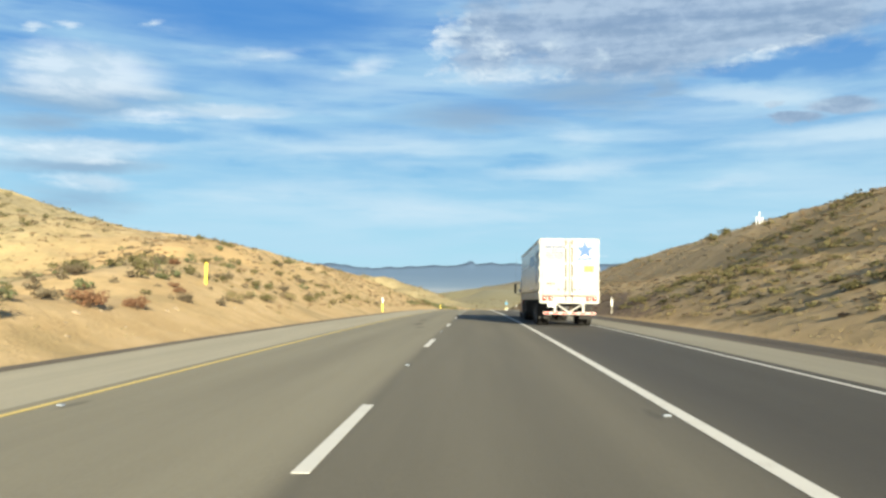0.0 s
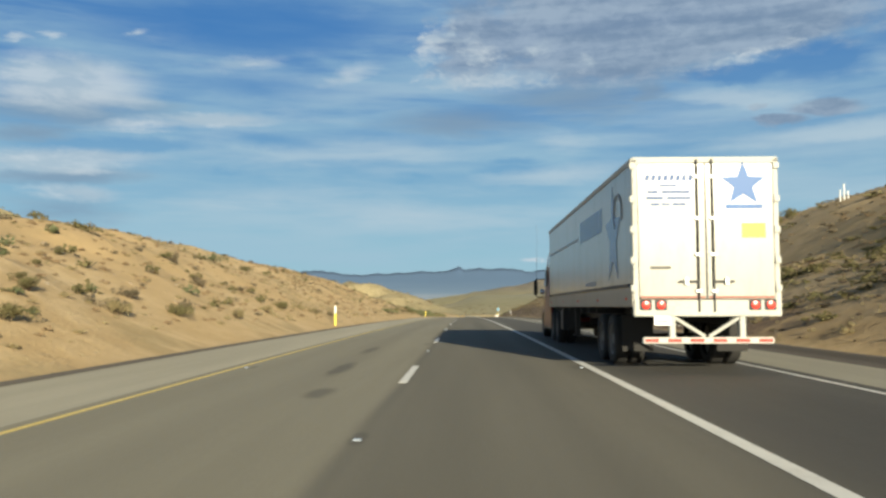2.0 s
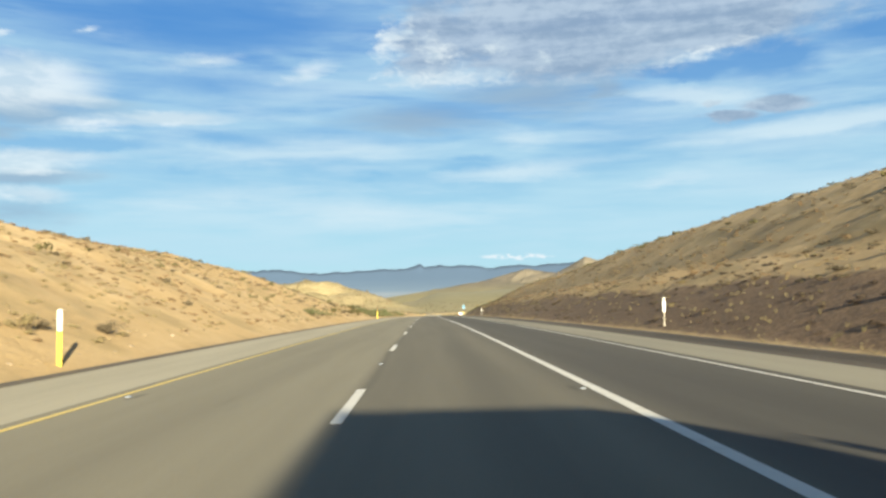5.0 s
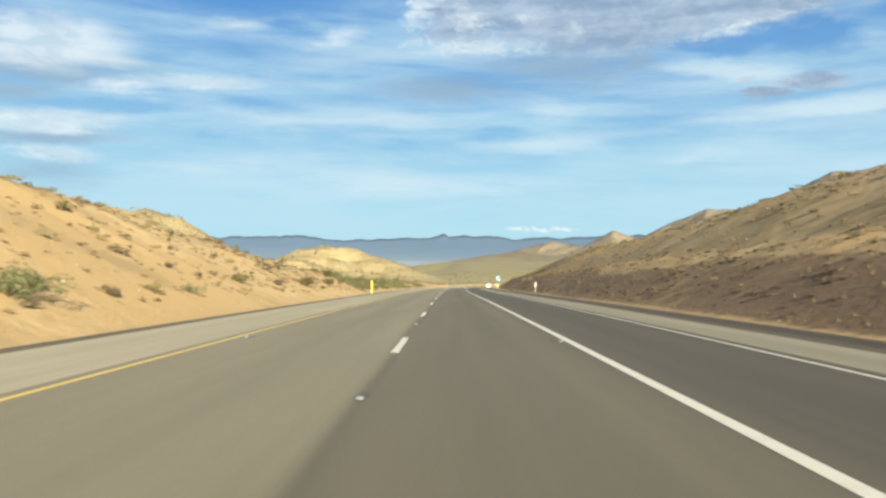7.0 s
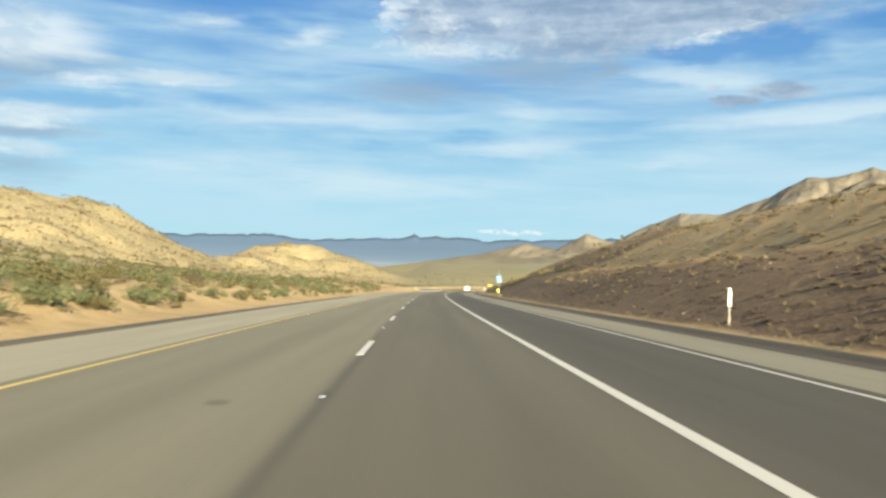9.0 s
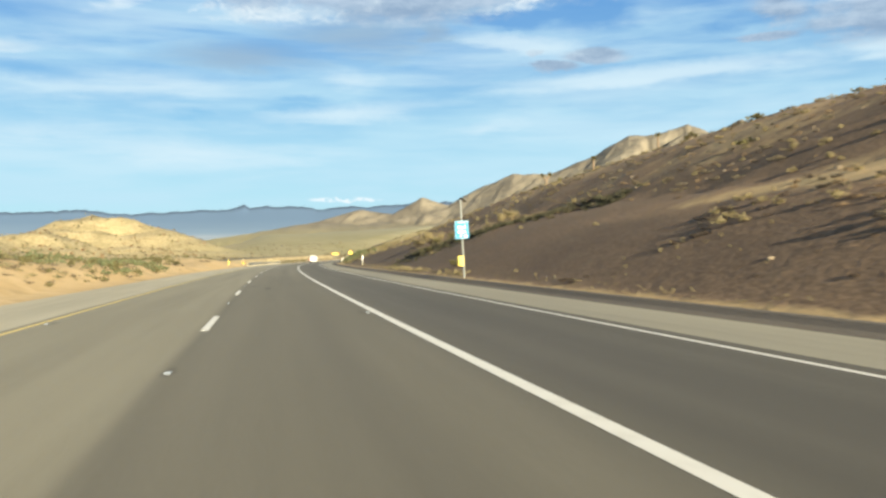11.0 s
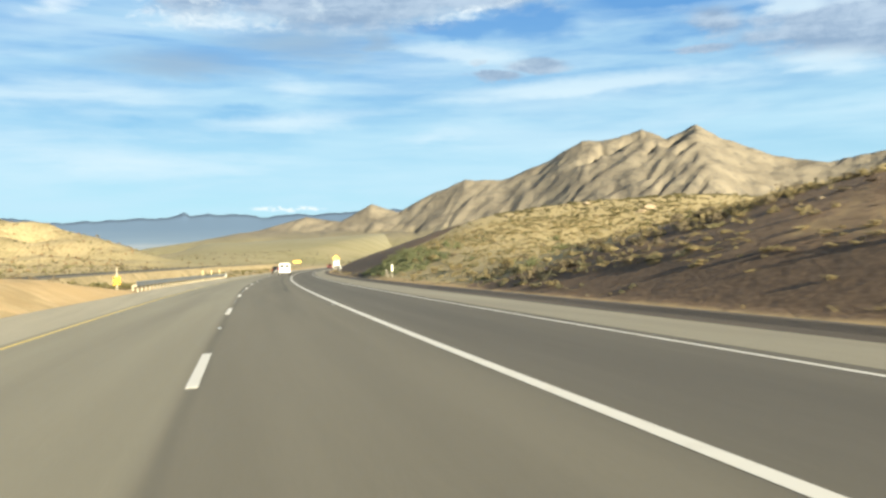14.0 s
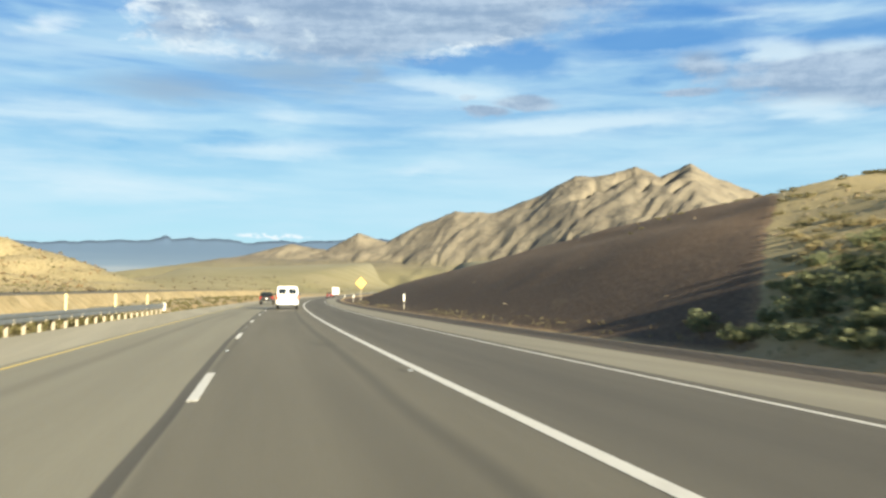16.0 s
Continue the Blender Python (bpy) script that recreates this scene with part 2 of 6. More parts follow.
def ground_paint(g, p):
    att = lambda n: g.n("ShaderNodeAttribute", attribute_name=n).outputs["Fac"]
    burn_shade, green, far = att("burn_shade"), att("green"), att("far")
    big, mid, small = g.noise(p, 0.05, 4), g.noise(p, 0.6, 5, 0.65), g.noise(p, 7.0, 4, 0.7)
    sand = g.mix(g.step(mid, 0.35, 0.65), (0.47, 0.335, 0.168), (0.60, 0.45, 0.25))
    sand = g.mix(g.step(big, 0.4, 0.62), sand, (0.52, 0.37, 0.185))
    sand = g.mix(g.math("MULTIPLY", g.step(small, 0.56, 0.68), 0.35), sand, (0.28, 0.195, 0.10))
    blotch = g.noise(p, 0.22, 5, 0.6)
    sand = g.mix(g.math("MULTIPLY", g.step(blotch, 0.52, 0.66), 0.5), sand, (0.30, 0.235, 0.115))
    wild = att("wild")
    sand = g.mix(g.math("MULTIPLY", wild, 0.75), sand, g.mix(g.step(mid, 0.4, 0.6), (0.30, 0.265, 0.155), (0.41, 0.355, 0.215)))
    spots = g.step(g.noise(p, 0.5, 4, 0.7), 0.53, 0.60)
    pale = g.step(g.noise(p, 0.13, 5, 0.7), 0.60, 0.68)
    sand = g.mix(g.math("MULTIPLY", g.math("MULTIPLY", g.step(g.noise(p, 0.07, 5, 0.65), 0.5, 0.62), wild), 0.55), sand, (0.24, 0.205, 0.11))
    sand = g.mix(g.math("MULTIPLY", g.math("MULTIPLY", pale, wild), 0.6), sand, (0.56, 0.46, 0.31))
    sand = g.mix(g.math("MULTIPLY", g.math("MULTIPLY", spots, wild), 0.75), sand, g.mix(g.step(small, 0.4, 0.6), (0.15, 0.13, 0.055), (0.27, 0.22, 0.10)))
    grass = g.mix(g.step(small, 0.35, 0.65), (0.38, 0.305, 0.15), (0.53, 0.43, 0.225))
    c = g.mix(g.step(g.math("ADD", green, g.math("MULTIPLY", g.math("SUBTRACT", mid, 0.5), 1.2)), 0.25, 0.75), sand, grass)
    # Burnt soil, its brown deepened to hold the cut's shade as well.
    shaded_ash = g.mix(g.step(small, 0.4, 0.62), (0.100, 0.065, 0.041), (0.178, 0.118, 0.074))
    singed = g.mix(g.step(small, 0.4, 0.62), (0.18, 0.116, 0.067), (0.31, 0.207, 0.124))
    shaded_ash = g.mix(g.step(burn_shade, 0.6, 0.9), singed, shaded_ash)
    shaded_ash = g.mix(g.math("MULTIPLY", g.step(mid, 0.60, 0.72), 0.6), shaded_ash, (0.20, 0.145, 0.09))
    c = g.mix(g.step(g.math("ADD", burn_shade, g.math("MULTIPLY", g.math("SUBTRACT", mid, 0.5), 0.7)), 0.35, 0.6), c, shaded_ash)
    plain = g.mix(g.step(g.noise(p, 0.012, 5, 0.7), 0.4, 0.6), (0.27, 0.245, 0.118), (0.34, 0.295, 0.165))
    # Air haze mixed into the plain's own colour, stronger with y.
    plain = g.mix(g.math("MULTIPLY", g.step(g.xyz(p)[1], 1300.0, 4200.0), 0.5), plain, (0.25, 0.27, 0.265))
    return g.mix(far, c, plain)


def grain(g, p):
    return g.math("ADD", g.noise(p, 1.2, 5, 0.7), g.math("MULTIPLY", g.noise(p, 9.0, 3, 0.7), 0.35))


GROUND = material("desert ground", ground_paint, 0.95, bump=grain, depth=0.09)


# ---- the ground: one sheet ----
LEFT_EDGE, RIGHT_EDGE = -7.0, 10.7
LEFT_BANK = ((-200, 1.0), (10, 0.9), (30, 1.2), (44, 3.6), (55, 5.6), (66, 6.8), (80, 7.3), (102, 6.9), (124, 7.6), (143, 7.6), (157, 6.0), (170, 4.4), (183, 2.6), (196, 1.3), (206, 1.0), (225, 1.3), (300, 1.5), (340, 1.0), (360, 0.4), (385, 1.5), (405, 1.2), (420, 0.0), (520, -1.2), (640, 0.3), (900, 0.0))
RIGHT_CUT = ((-200, 4.2), (130, 4.4), (220, 4.0), (300, 4.8), (352, 4.6), (374, 3.6), (392, 2.6), (404, 1.6), (414, 1.0), (424, 1.3), (434, 2.1), (446, 3.3), (460, 4.9), (470, 6.2), (500, 6.2), (540, 4.4), (580, 1.6), (640, 0.3), (900, 0.3))
RIGHT_TOP = ((-200, 6.3), (60, 6.3), (180, 6.3), (205, 5.7), (232, 5.3), (262, 5.2), (300, 5.6), (350, 5.2), (372, 2.8), (390, 1.3), (406, 0.8), (425, 0.9), (440, 1.1), (470, 1.7), (500, 1.6), (540, 0.8), (640, 0.3), (900, 0.3))
HILLS = ((-242, 372, 104, 100, 53), (-300, 800, 130, 170, 60), (-178, 1168, 56, 100, 38), (-125, 1180, 55, 70, 14), (-90, 1150, 45, 80, 17), (-52, 1130, 34, 70, 12), (-10, 1090, 40, 80, 7), (86, 455, 45, 42, 2), (150, 330, 60, 120, 10), (140, 60, 70, 200, 10), (-105, 175, 50, 85, 14))


BENCH = ((230, 9.0), (300, 10.0), (310, 8.2), (318, 4.8), (327, 2.6), (334, 4.4), (342, 5.6), (354, 5.7), (361, 4.9), (370, 3.4), (386, 2.5), (400, 1.5))


def bench(y):
    """How far out the bare foot of the outer cut reaches."""
    return np.interp(y, *zip(*BENCH))


def smooth(v, lo, hi):
    u = np.clip((v - lo) / (hi - lo), 0, 1)
    return u * u * (3 - 2 * u)


def lattice(x, y, seed):
    """Smooth random field with cells one metre wide."""
    xi, yi = np.floor(x).astype(np.int64), np.floor(y).astype(np.int64)
    fx, fy = x - xi, y - yi
    fx, fy = fx * fx * (3 - 2 * fx), fy * fy * (3 - 2 * fy)

    def at(a, b):
        h = (a * 374761393 + b * 668265263 + seed * 974634541) & 0xFFFFFFFF
        h = ((h ^ (h >> 13)) * 1274126177) & 0xFFFFFFFF
        return ((h ^ (h >> 16)) & 0xFFFF) / 32767.5 - 1

    top = at(xi, yi) * (1 - fx) + at(xi + 1, yi) * fx
    bot = at(xi, yi + 1) * (1 - fx) + at(xi + 1, yi + 1) * fx
    return top * (1 - fy) + bot * fy


def fbm(x, y, cell, octaves, seed, gain=0.5):
    out, amp = 0, 1.0
    for o in range(octaves):
        out = out + amp * lattice(x / cell * 2 ** o, y / cell * 2 ** o, seed + o)
        amp *= gain
    return out


def rise(d, slope, height):
    """A bank that climbs at the slope and rounds off at the height."""
    h = np.maximum(np.abs(height), 0.05)
    return np.sign(height) * h * (1 - np.exp(-np.maximum(d, 0) * slope / h * (0.9 + np.clip(d * slope / h, 0, 2))))


def height(x, y):
    """The ground's height at a place of the world."""
    x, y = np.asarray(x, float), np.asarray(y, float)
    lat = x - road_x(y)
    dl, dr = LEFT_EDGE - lat, lat - RIGHT_EDGE
    hl = np.interp(y, *zip(*LEFT_BANK))
    cut = np.interp(y, *zip(*RIGHT_CUT))
    upper = np.interp(y, *zip(*RIGHT_TOP))
    lower, higher = np.interp(cut, (0.8, 3.2), (0.13, 0.47)), np.interp(upper, (1.0, 4.0, 5.25, 6.3), (0.12, 0.37, 0.39, 0.47))
    bank = rise(dr, lower, cut) + rise(dr - cut / 0.47 + 0.5, higher, upper * 1.08)
    hl = hl * (1 - 0.6 * smooth(dl, 9, 22) * (1 - smooth(y, 48, 72)))
    strip = 1.0 * smooth(y, 186, 200) * (1 - smooth(y, 340, 360))
    z = np.where(dl > 0, rise(dl - strip, 0.46, hl), np.where(dr > 0, bank, -0.12))
    out = np.maximum(dl, dr)
    z = z + smooth(out, 18, 120) * (0.012 * np.maximum(out - 18, 0))
    for hx, hy, sx, sy, hh in HILLS:
        z = z + hh * np.exp(-((x - hx - road_x(hy) * 0) / sx) ** 2 - ((y - hy) / sy) ** 2) * smooth(out, 6, 45)
    rough = smooth(out, 0.5, 8)
    z = z + rough * ((0.28 - 0.15 * (lat > 0) + 0.35 * (lat < 0) * (1 - smooth(y, 60, 110))) * fbm(x, y, 6, 4, 11) + smooth(out, 15, 90) * (2.2 + 3.0 * smooth(out, 90, 200)) * fbm(x, y, 45, 5, 5))
    z = z + smooth(y, 700, 900) * smooth(-x, 40, 110) * 7.0 * fbm(x, y, 42, 4, 61)
    # the valley beyond: falls away, then climbs as a wide fan to the ranges
    far = smooth(y, 620, 1000)
    plain = -8 + np.maximum(y - 950, 0) * 0.027 + np.maximum(x - 150, 0) * 0.04
    away = smooth(out, 25, 160)
    z = z + road_z(y)
    return z + far * away * (plain - z) * smooth(x, -120, 60)


def sheet(name, xs, ys, z_of, mat, attributes=()):
    """A grid mesh over arrays of places (rows along y)."""
    me = bpy.data.meshes.new(name)
    rows, cols = xs.shape
    pts = np.stack([xs, ys, z_of], -1).reshape(-1, 3)
    i = np.arange(rows * cols).reshape(rows, cols)
    quads = np.stack([i[:-1, :-1], i[:-1, 1:], i[1:, 1:], i[1:, :-1]], -1).reshape(-1, 4)
    me.from_pydata(pts.tolist(), [], quads.tolist())
    for key, values in attributes:
        a = me.attributes.new(key, "FLOAT", "POINT")
        a.data.foreach_set("value", np.ascontiguousarray(values, np.float32).ravel())
    me.polygons.foreach_set("use_smooth", np.ones(len(quads), bool))
    me.materials.append(mat)
    return new(name, me)


def build_ground():
    ys = np.concatenate([np.arange(-2500, -120, 140), np.arange(-120, -20, 6), np.arange(-20, 520, 1.1), np.arange(520, 760, 4), np.arange(760, 1300, 8), np.geomspace(1300, 4900, 40)])
    side = np.concatenate([np.arange(0, 34, 0.8), np.arange(34, 70, 3), np.geomspace(70, 3400, 76)])
    lats = np.concatenate([(LEFT_EDGE + 0.4 - side)[::-1], np.linspace(LEFT_EDGE + 0.8, RIGHT_EDGE - 0.8, 8), RIGHT_EDGE - 0.4 + side])
    lat, yy = np.meshgrid(lats, ys)
    xx = lat + road_x(np.minimum(yy, 1400))
    zz = height(xx, yy)
    dr = lat - RIGHT_EDGE
    patch = fbm(xx, yy, 14, 3, 31)
    # Dark cut banks: burnt ground, with the slope's shade painted in too.
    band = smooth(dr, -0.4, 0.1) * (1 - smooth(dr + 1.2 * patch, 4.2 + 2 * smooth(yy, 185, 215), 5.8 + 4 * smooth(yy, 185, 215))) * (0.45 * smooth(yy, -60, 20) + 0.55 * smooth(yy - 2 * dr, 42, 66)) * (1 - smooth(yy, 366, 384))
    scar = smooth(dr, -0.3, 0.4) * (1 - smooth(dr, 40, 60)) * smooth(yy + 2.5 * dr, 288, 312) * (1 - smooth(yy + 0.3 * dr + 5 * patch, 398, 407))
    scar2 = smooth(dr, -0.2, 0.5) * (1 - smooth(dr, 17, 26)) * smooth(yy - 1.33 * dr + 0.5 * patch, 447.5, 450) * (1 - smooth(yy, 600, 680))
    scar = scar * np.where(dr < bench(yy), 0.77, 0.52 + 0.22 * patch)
    burn_shade = np.maximum(np.maximum(band * (0.66 + 0.12 * patch), scar), scar2)
    out = np.maximum(LEFT_EDGE - lat, dr)
    green = np.clip(0.7 * (lat < 0) * smooth(out, 10, 26) * (1 - smooth(yy, 40, 75)) * (yy > -60) + smooth(out, 14, 40) * np.where(lat < 0, 0.35 + 0.45 * smooth(yy, 190, 230) * (1 - smooth(yy, 400, 470)), 1.0) * (0.55 + 0.5 * fbm(xx, yy, 30, 3, 77)) + smooth(dr, 0, 1.5) * smooth(yy, 384, 396) * (1 - smooth(yy - dr, 455, 465)), 0, 1)
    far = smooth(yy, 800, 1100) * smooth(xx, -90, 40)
    return tagged(sheet("ground", xx, yy, zz, GROUND, (("burn_shade", burn_shade), ("green", green), ("far", far), ("wild", smooth(out + 5 * patch, np.where((lat < 0) & ((yy > 165) | (yy < 40)), 3, 14), np.where((lat < 0) & ((yy > 165) | (yy < 40)), 16, 34)) * np.where(lat > 0, 0.15 + 0.85 * smooth(yy, 330, 390), 1.0)))), "sandy desert ground with cut banks beside a highway", "ground", kind="structure")


ground = build_ground()

# ---- the far ranges ----
def rocky(g, p):
    rock = g.mix(g.step(g.noise(p, 0.006, 6, 0.65), 0.38, 0.62), (0.18, 0.158, 0.122), (0.24, 0.212, 0.162))
    rock = g.mix(g.math("MULTIPLY", g.step(g.noise(p, 0.016, 6, 0.75), 0.52, 0.62), 0.6), rock, (0.085, 0.080, 0.070))
    foot = g.math("SUBTRACT", 1.0, g.step(g.math("ADD", g.xyz(p)[2], g.math("MULTIPLY", g.noise(p, 0.01, 4), 60.0)), 40.0, 130.0))
    return g.mix(foot, rock, (0.30, 0.268, 0.142))


ROCK = material("sunlit rock", rocky, 0.95, bump=lambda g, p: g.noise(p, 0.03, 6, 0.7), depth=8)


# Distance haze painted into the base colour: pale foot, bluer crest.
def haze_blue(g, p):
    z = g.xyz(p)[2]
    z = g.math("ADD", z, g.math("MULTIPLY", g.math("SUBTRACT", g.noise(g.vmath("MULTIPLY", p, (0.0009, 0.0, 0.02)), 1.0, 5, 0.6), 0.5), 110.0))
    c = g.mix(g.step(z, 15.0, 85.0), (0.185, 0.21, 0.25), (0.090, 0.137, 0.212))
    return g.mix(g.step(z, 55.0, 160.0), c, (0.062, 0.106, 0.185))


def range_of(name, skyline, near, crest, back, mat, seed, slope, label, steps=(660, 80), base=-30.0, carve=1.0, ragged=0.0, fade=110.0, cragged=0.0, gullies=()):
    """A range seen from the road: skyline gives (bearing, elevation) in degrees at the crest's distance. Spurs and gullies run down from the crest to a fan."""
    a = np.linspace(skyline[0][0], skyline[-1][0], steps[0])
    r = np.concatenate([np.linspace(near, crest, steps[1]), np.linspace(crest, back, steps[1] // 4)[1:]])
    aa, rr = np.meshgrid(a, r)
    e = np.interp(aa, *zip(*skyline))
    e = e + 0.10 * (0.25 + 0.75 * carve) * fbm(aa, aa * 0, 0.7, 4, seed + 3) * smooth(e, 1.0, 4.0) + ragged * fbm(aa, aa * 0, 1.6, 4, seed + 11, 0.6)
    top = crest * np.tan(np.radians(e))
    step = a[1] - a[0]
    reach = np.arange(-int(4.0 / step), int(4.0 / step) + 1) * step
    kernel = np.exp(-(reach / 1.7) ** 2)
    pad = len(reach) // 2
    mild = np.convolve(np.pad(top[0], pad, "edge"), kernel / kernel.sum(), "valid")[None] + 0 * top
    down = np.maximum(crest - rr, 0)
    lean = aa + down * 0.011 + 1.5 * fbm(aa, rr / 500, 3.3, 4, seed + 5)
    spur = lambda period, shift: np.abs(2 * ((lean / period + shift) % 1.0) - 1)
    fall = 1.0 + carve * (0.15 * spur(4.3, 0.2) + 0.14 * spur(1.7, 0.6) + 0.07 * spur(0.6, 0.1) - 0.2 + 0.2 * fbm(aa, rr / 300, 2.0, 3, seed + 7))
    z = mild + (top - mild) * np.exp(-down / fade) - slope * down * np.maximum(fall, 0.35)
    crag = 0.5 - np.abs(fbm(aa * 57.6 + down * 0.6, rr * 0.5, 190, 6, seed + 17, 0.55))
    z = z + cragged * crag * (1 - np.exp(-down / 25.0)) * (0.35 + 0.65 * np.exp(-down / 300.0))
    z = z + carve * 6.0 * fbm(aa, rr / 57.6, 1.6, 5, seed + 13, 0.6) * (1 - np.exp(-down / 50.0))
    for at, wide, deep, start, end in gullies:
        z = z - deep * np.exp(-np.abs((lean - at) / wide) ** 1.5) * smooth(down, start, start + 50) * (1 - smooth(down, end * 0.7, end))
    fan = base + 0.085 * (rr - near) + 4 * fbm(aa, rr / 250, 1.5, 3, seed + 9)
    z = np.maximum(z, np.minimum(fan, top))
    z = np.where(rr > crest, top * (1 - 0.8 * (rr - crest) / (back - crest)), z)
    x, y = rr * np.sin(np.radians(aa)), 300 + rr * np.cos(np.radians(aa))
    return tagged(sheet(name, x, y, z - 4, mat), label, "mountain", kind="structure")


MAIN = ((-7.0, 0.1), (-1.5, 0.72), (0.4, 1.0), (3.9, 1.7), (7.4, 2.65), (9.7, 2.3), (11.8, 3.45), (13.6, 2.85), (15.5, 3.9), (18.1, 4.9), (20.6, 4.8), (23.7, 6.0), (26.0, 7.25), (27.3, 7.15), (28.6, 7.4), (29.9, 7.8), (31.4, 7.1), (32.5, 7.5), (33.3, 7.95), (34.8, 6.95), (37.9, 5.65), (40.9, 5.0), (44.9, 5.7), (50, 6.2), (58, 4.0), (66, 2.0))
range_of("mountain_range", MAIN, 1700, 3300, 4200, ROCK, 3, 0.36, "bare tan desert mountains with steep eroded gullies", carve=0.25, cragged=21.0, gullies=((28.6, 0.5, 42, 10, 300), (34.0, 0.7, 46, 5, 230), (31.9, 0.4, 34, 130, 320), (36.4, 0.35, 26, 180, 380)))
BLUE = ((-40, 1.9), (-25, 2.2), (-14, 2.6), (-10.6, 2.65), (-7.6, 2.5), (-3.7, 2.62), (-1.2, 2.8), (-0.7, 2.95), (-0.4, 3.1), (0.0, 2.85), (1.1, 3.05), (1.6, 2.9), (3.3, 2.88), (5, 2.8), (7, 2.85), (10.8, 2.95), (16, 3.0), (24, 2.6))
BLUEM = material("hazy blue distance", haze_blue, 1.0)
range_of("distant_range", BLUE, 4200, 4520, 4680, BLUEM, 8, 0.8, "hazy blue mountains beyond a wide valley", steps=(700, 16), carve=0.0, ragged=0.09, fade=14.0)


# ---- the road ----
STAINS = ((-1.4, 38.0, 0.22, 2.0, 0.55), (-1.6, 44.8, 0.2, 2.2, 0.45), (-1.05, 33.6, 0.25, 0.9, 0.5), (0.45, 292.2, 0.3, 0.6, 0.4), (1.05, 289.0, 0.16, 1.2, 0.6), (-1.0, 189.9, 0.16, 0.25, 0.45), (6.75, 310.0, 0.35, 3.0, 0.5), (2.3, 410.0, 0.14, 3.5, 0.35))


def lanes(g, p):
    """Three lanes worn differently: the inner one palest, the truck lane darkest, with an oily streak along each."""
    lat = g.n("ShaderNodeAttribute", attribute_name="lat").outputs["Fac"]
    y = g.xyz(p)[1]
    v = g.math("ADD", g.math("MULTIPLY", g.noise(g.vec(lat, g.math("MULTIPLY", y, 0.04), 0.0), 1.3, 4), 0.5), g.math("MULTIPLY", g.noise(p, 40.0, 2, 0.7), 0.5))
    inner = g.mix(g.step(v, 0.35, 0.65), (0.245, 0.226, 0.167), (0.30, 0.277, 0.205))
    inner = g.mix(g.step(y, 330.0, 400.0), inner, g.mix(g.step(v, 0.35, 0.65), (0.272, 0.256, 0.196), (0.325, 0.307, 0.237)))
    middle = g.mix(g.step(v, 0.35, 0.65), (0.150, 0.138, 0.104), (0.186, 0.171, 0.130))
    pale = g.mix(g.step(v, 0.35, 0.65), (0.190, 0.176, 0.136), (0.232, 0.215, 0.167))
    middle = g.mix(g.math("MULTIPLY", g.step(y, 296.0, 325.0), g.math("SUBTRACT", 1.0, g.math("MULTIPLY", g.step(y, 380.0, 410.0), 0.35))), middle, g.mix(0.55, middle, pale))
    outer = g.mix(g.step(v, 0.35, 0.65), (0.084, 0.078, 0.063), (0.112, 0.104, 0.085))
    outer = g.mix(g.step(y, 45.0, 90.0), g.mix(g.step(v, 0.35, 0.65), (0.058, 0.054, 0.046), (0.080, 0.075, 0.064)), outer)
    outer = g.mix(g.step(y, 270.0, 310.0), outer, g.mix(g.step(v, 0.35, 0.65), (0.112, 0.104, 0.084), (0.146, 0.136, 0.110)))
    c = g.mix(g.step(lat, -0.25, 0.1), inner, middle)
    c = g.mix(g.step(lat, 2.6, 4.2), c, outer)
    wob = g.math("MULTIPLY", g.math("SUBTRACT", g.noise(g.vec(0.0, g.math("MULTIPLY", y, 0.06), 0.0), 1.0, 2), 0.5), 0.5)
    for at, half, deep in ((0.016, 0.128, 0.360), (1.95, 0.7, 0.3), (-1.7, 0.7, 0.18), (5.3, 0.8, 0.3)):
        d = g.math("ABSOLUTE", g.math("SUBTRACT", g.math("ADD", lat, wob), at))
        streak = g.math("MULTIPLY", g.math("SUBTRACT", 1.0, g.step(d, 0.0, half)), deep)
        c = g.mix(g.math("MULTIPLY", streak, g.step(g.noise(g.vec(at, g.math("MULTIPLY", y, 0.02), 0.0), 1.0, 3), 0.2, 0.7)), c, (0.056, 0.053, 0.045))
    late = g.step(y, 398.0, 412.0)
    for at, half, deep in ((2.45, 0.22, 0.45), (-2.4, 0.3, 0.25)):
        d = g.math("ABSOLUTE", g.math("SUBTRACT", g.math("ADD", lat, wob), at))
        c = g.mix(g.math("MULTIPLY", g.math("MULTIPLY", g.math("SUBTRACT", 1.0, g.step(d, 0.0, half)), deep), late), c, (0.056, 0.053, 0.045))
    seal = g.math("SUBTRACT", 1.0, g.step(g.math("ABSOLUTE", g.math("SUBTRACT", lat, g.math("ADD", g.math("MULTIPLY", wob, 0.5), -0.16))), 0.05, 0.09))
    c = g.mix(g.math("MULTIPLY", g.math("MULTIPLY", seal, late), 0.75), c, (0.06, 0.056, 0.05))
    rag = g.math("MULTIPLY", g.math("SUBTRACT", g.noise(p, 2.2, 4, 0.65), 0.5), 1.1)
    for at, along, half, reach, deep in STAINS:
        da = g.math("DIVIDE", g.math("SUBTRACT", lat, at), half)
        db = g.math("DIVIDE", g.math("SUBTRACT", y, along), reach)
        r = g.math("ADD", g.math("SQRT", g.math("ADD", g.math("MULTIPLY", da, da), g.math("MULTIPLY", db, db))), rag)
        c = g.mix(g.math("MULTIPLY", g.math("SUBTRACT", 1.0, g.step(r, 0.4, 1.1)), deep), c, (0.045, 0.042, 0.037))
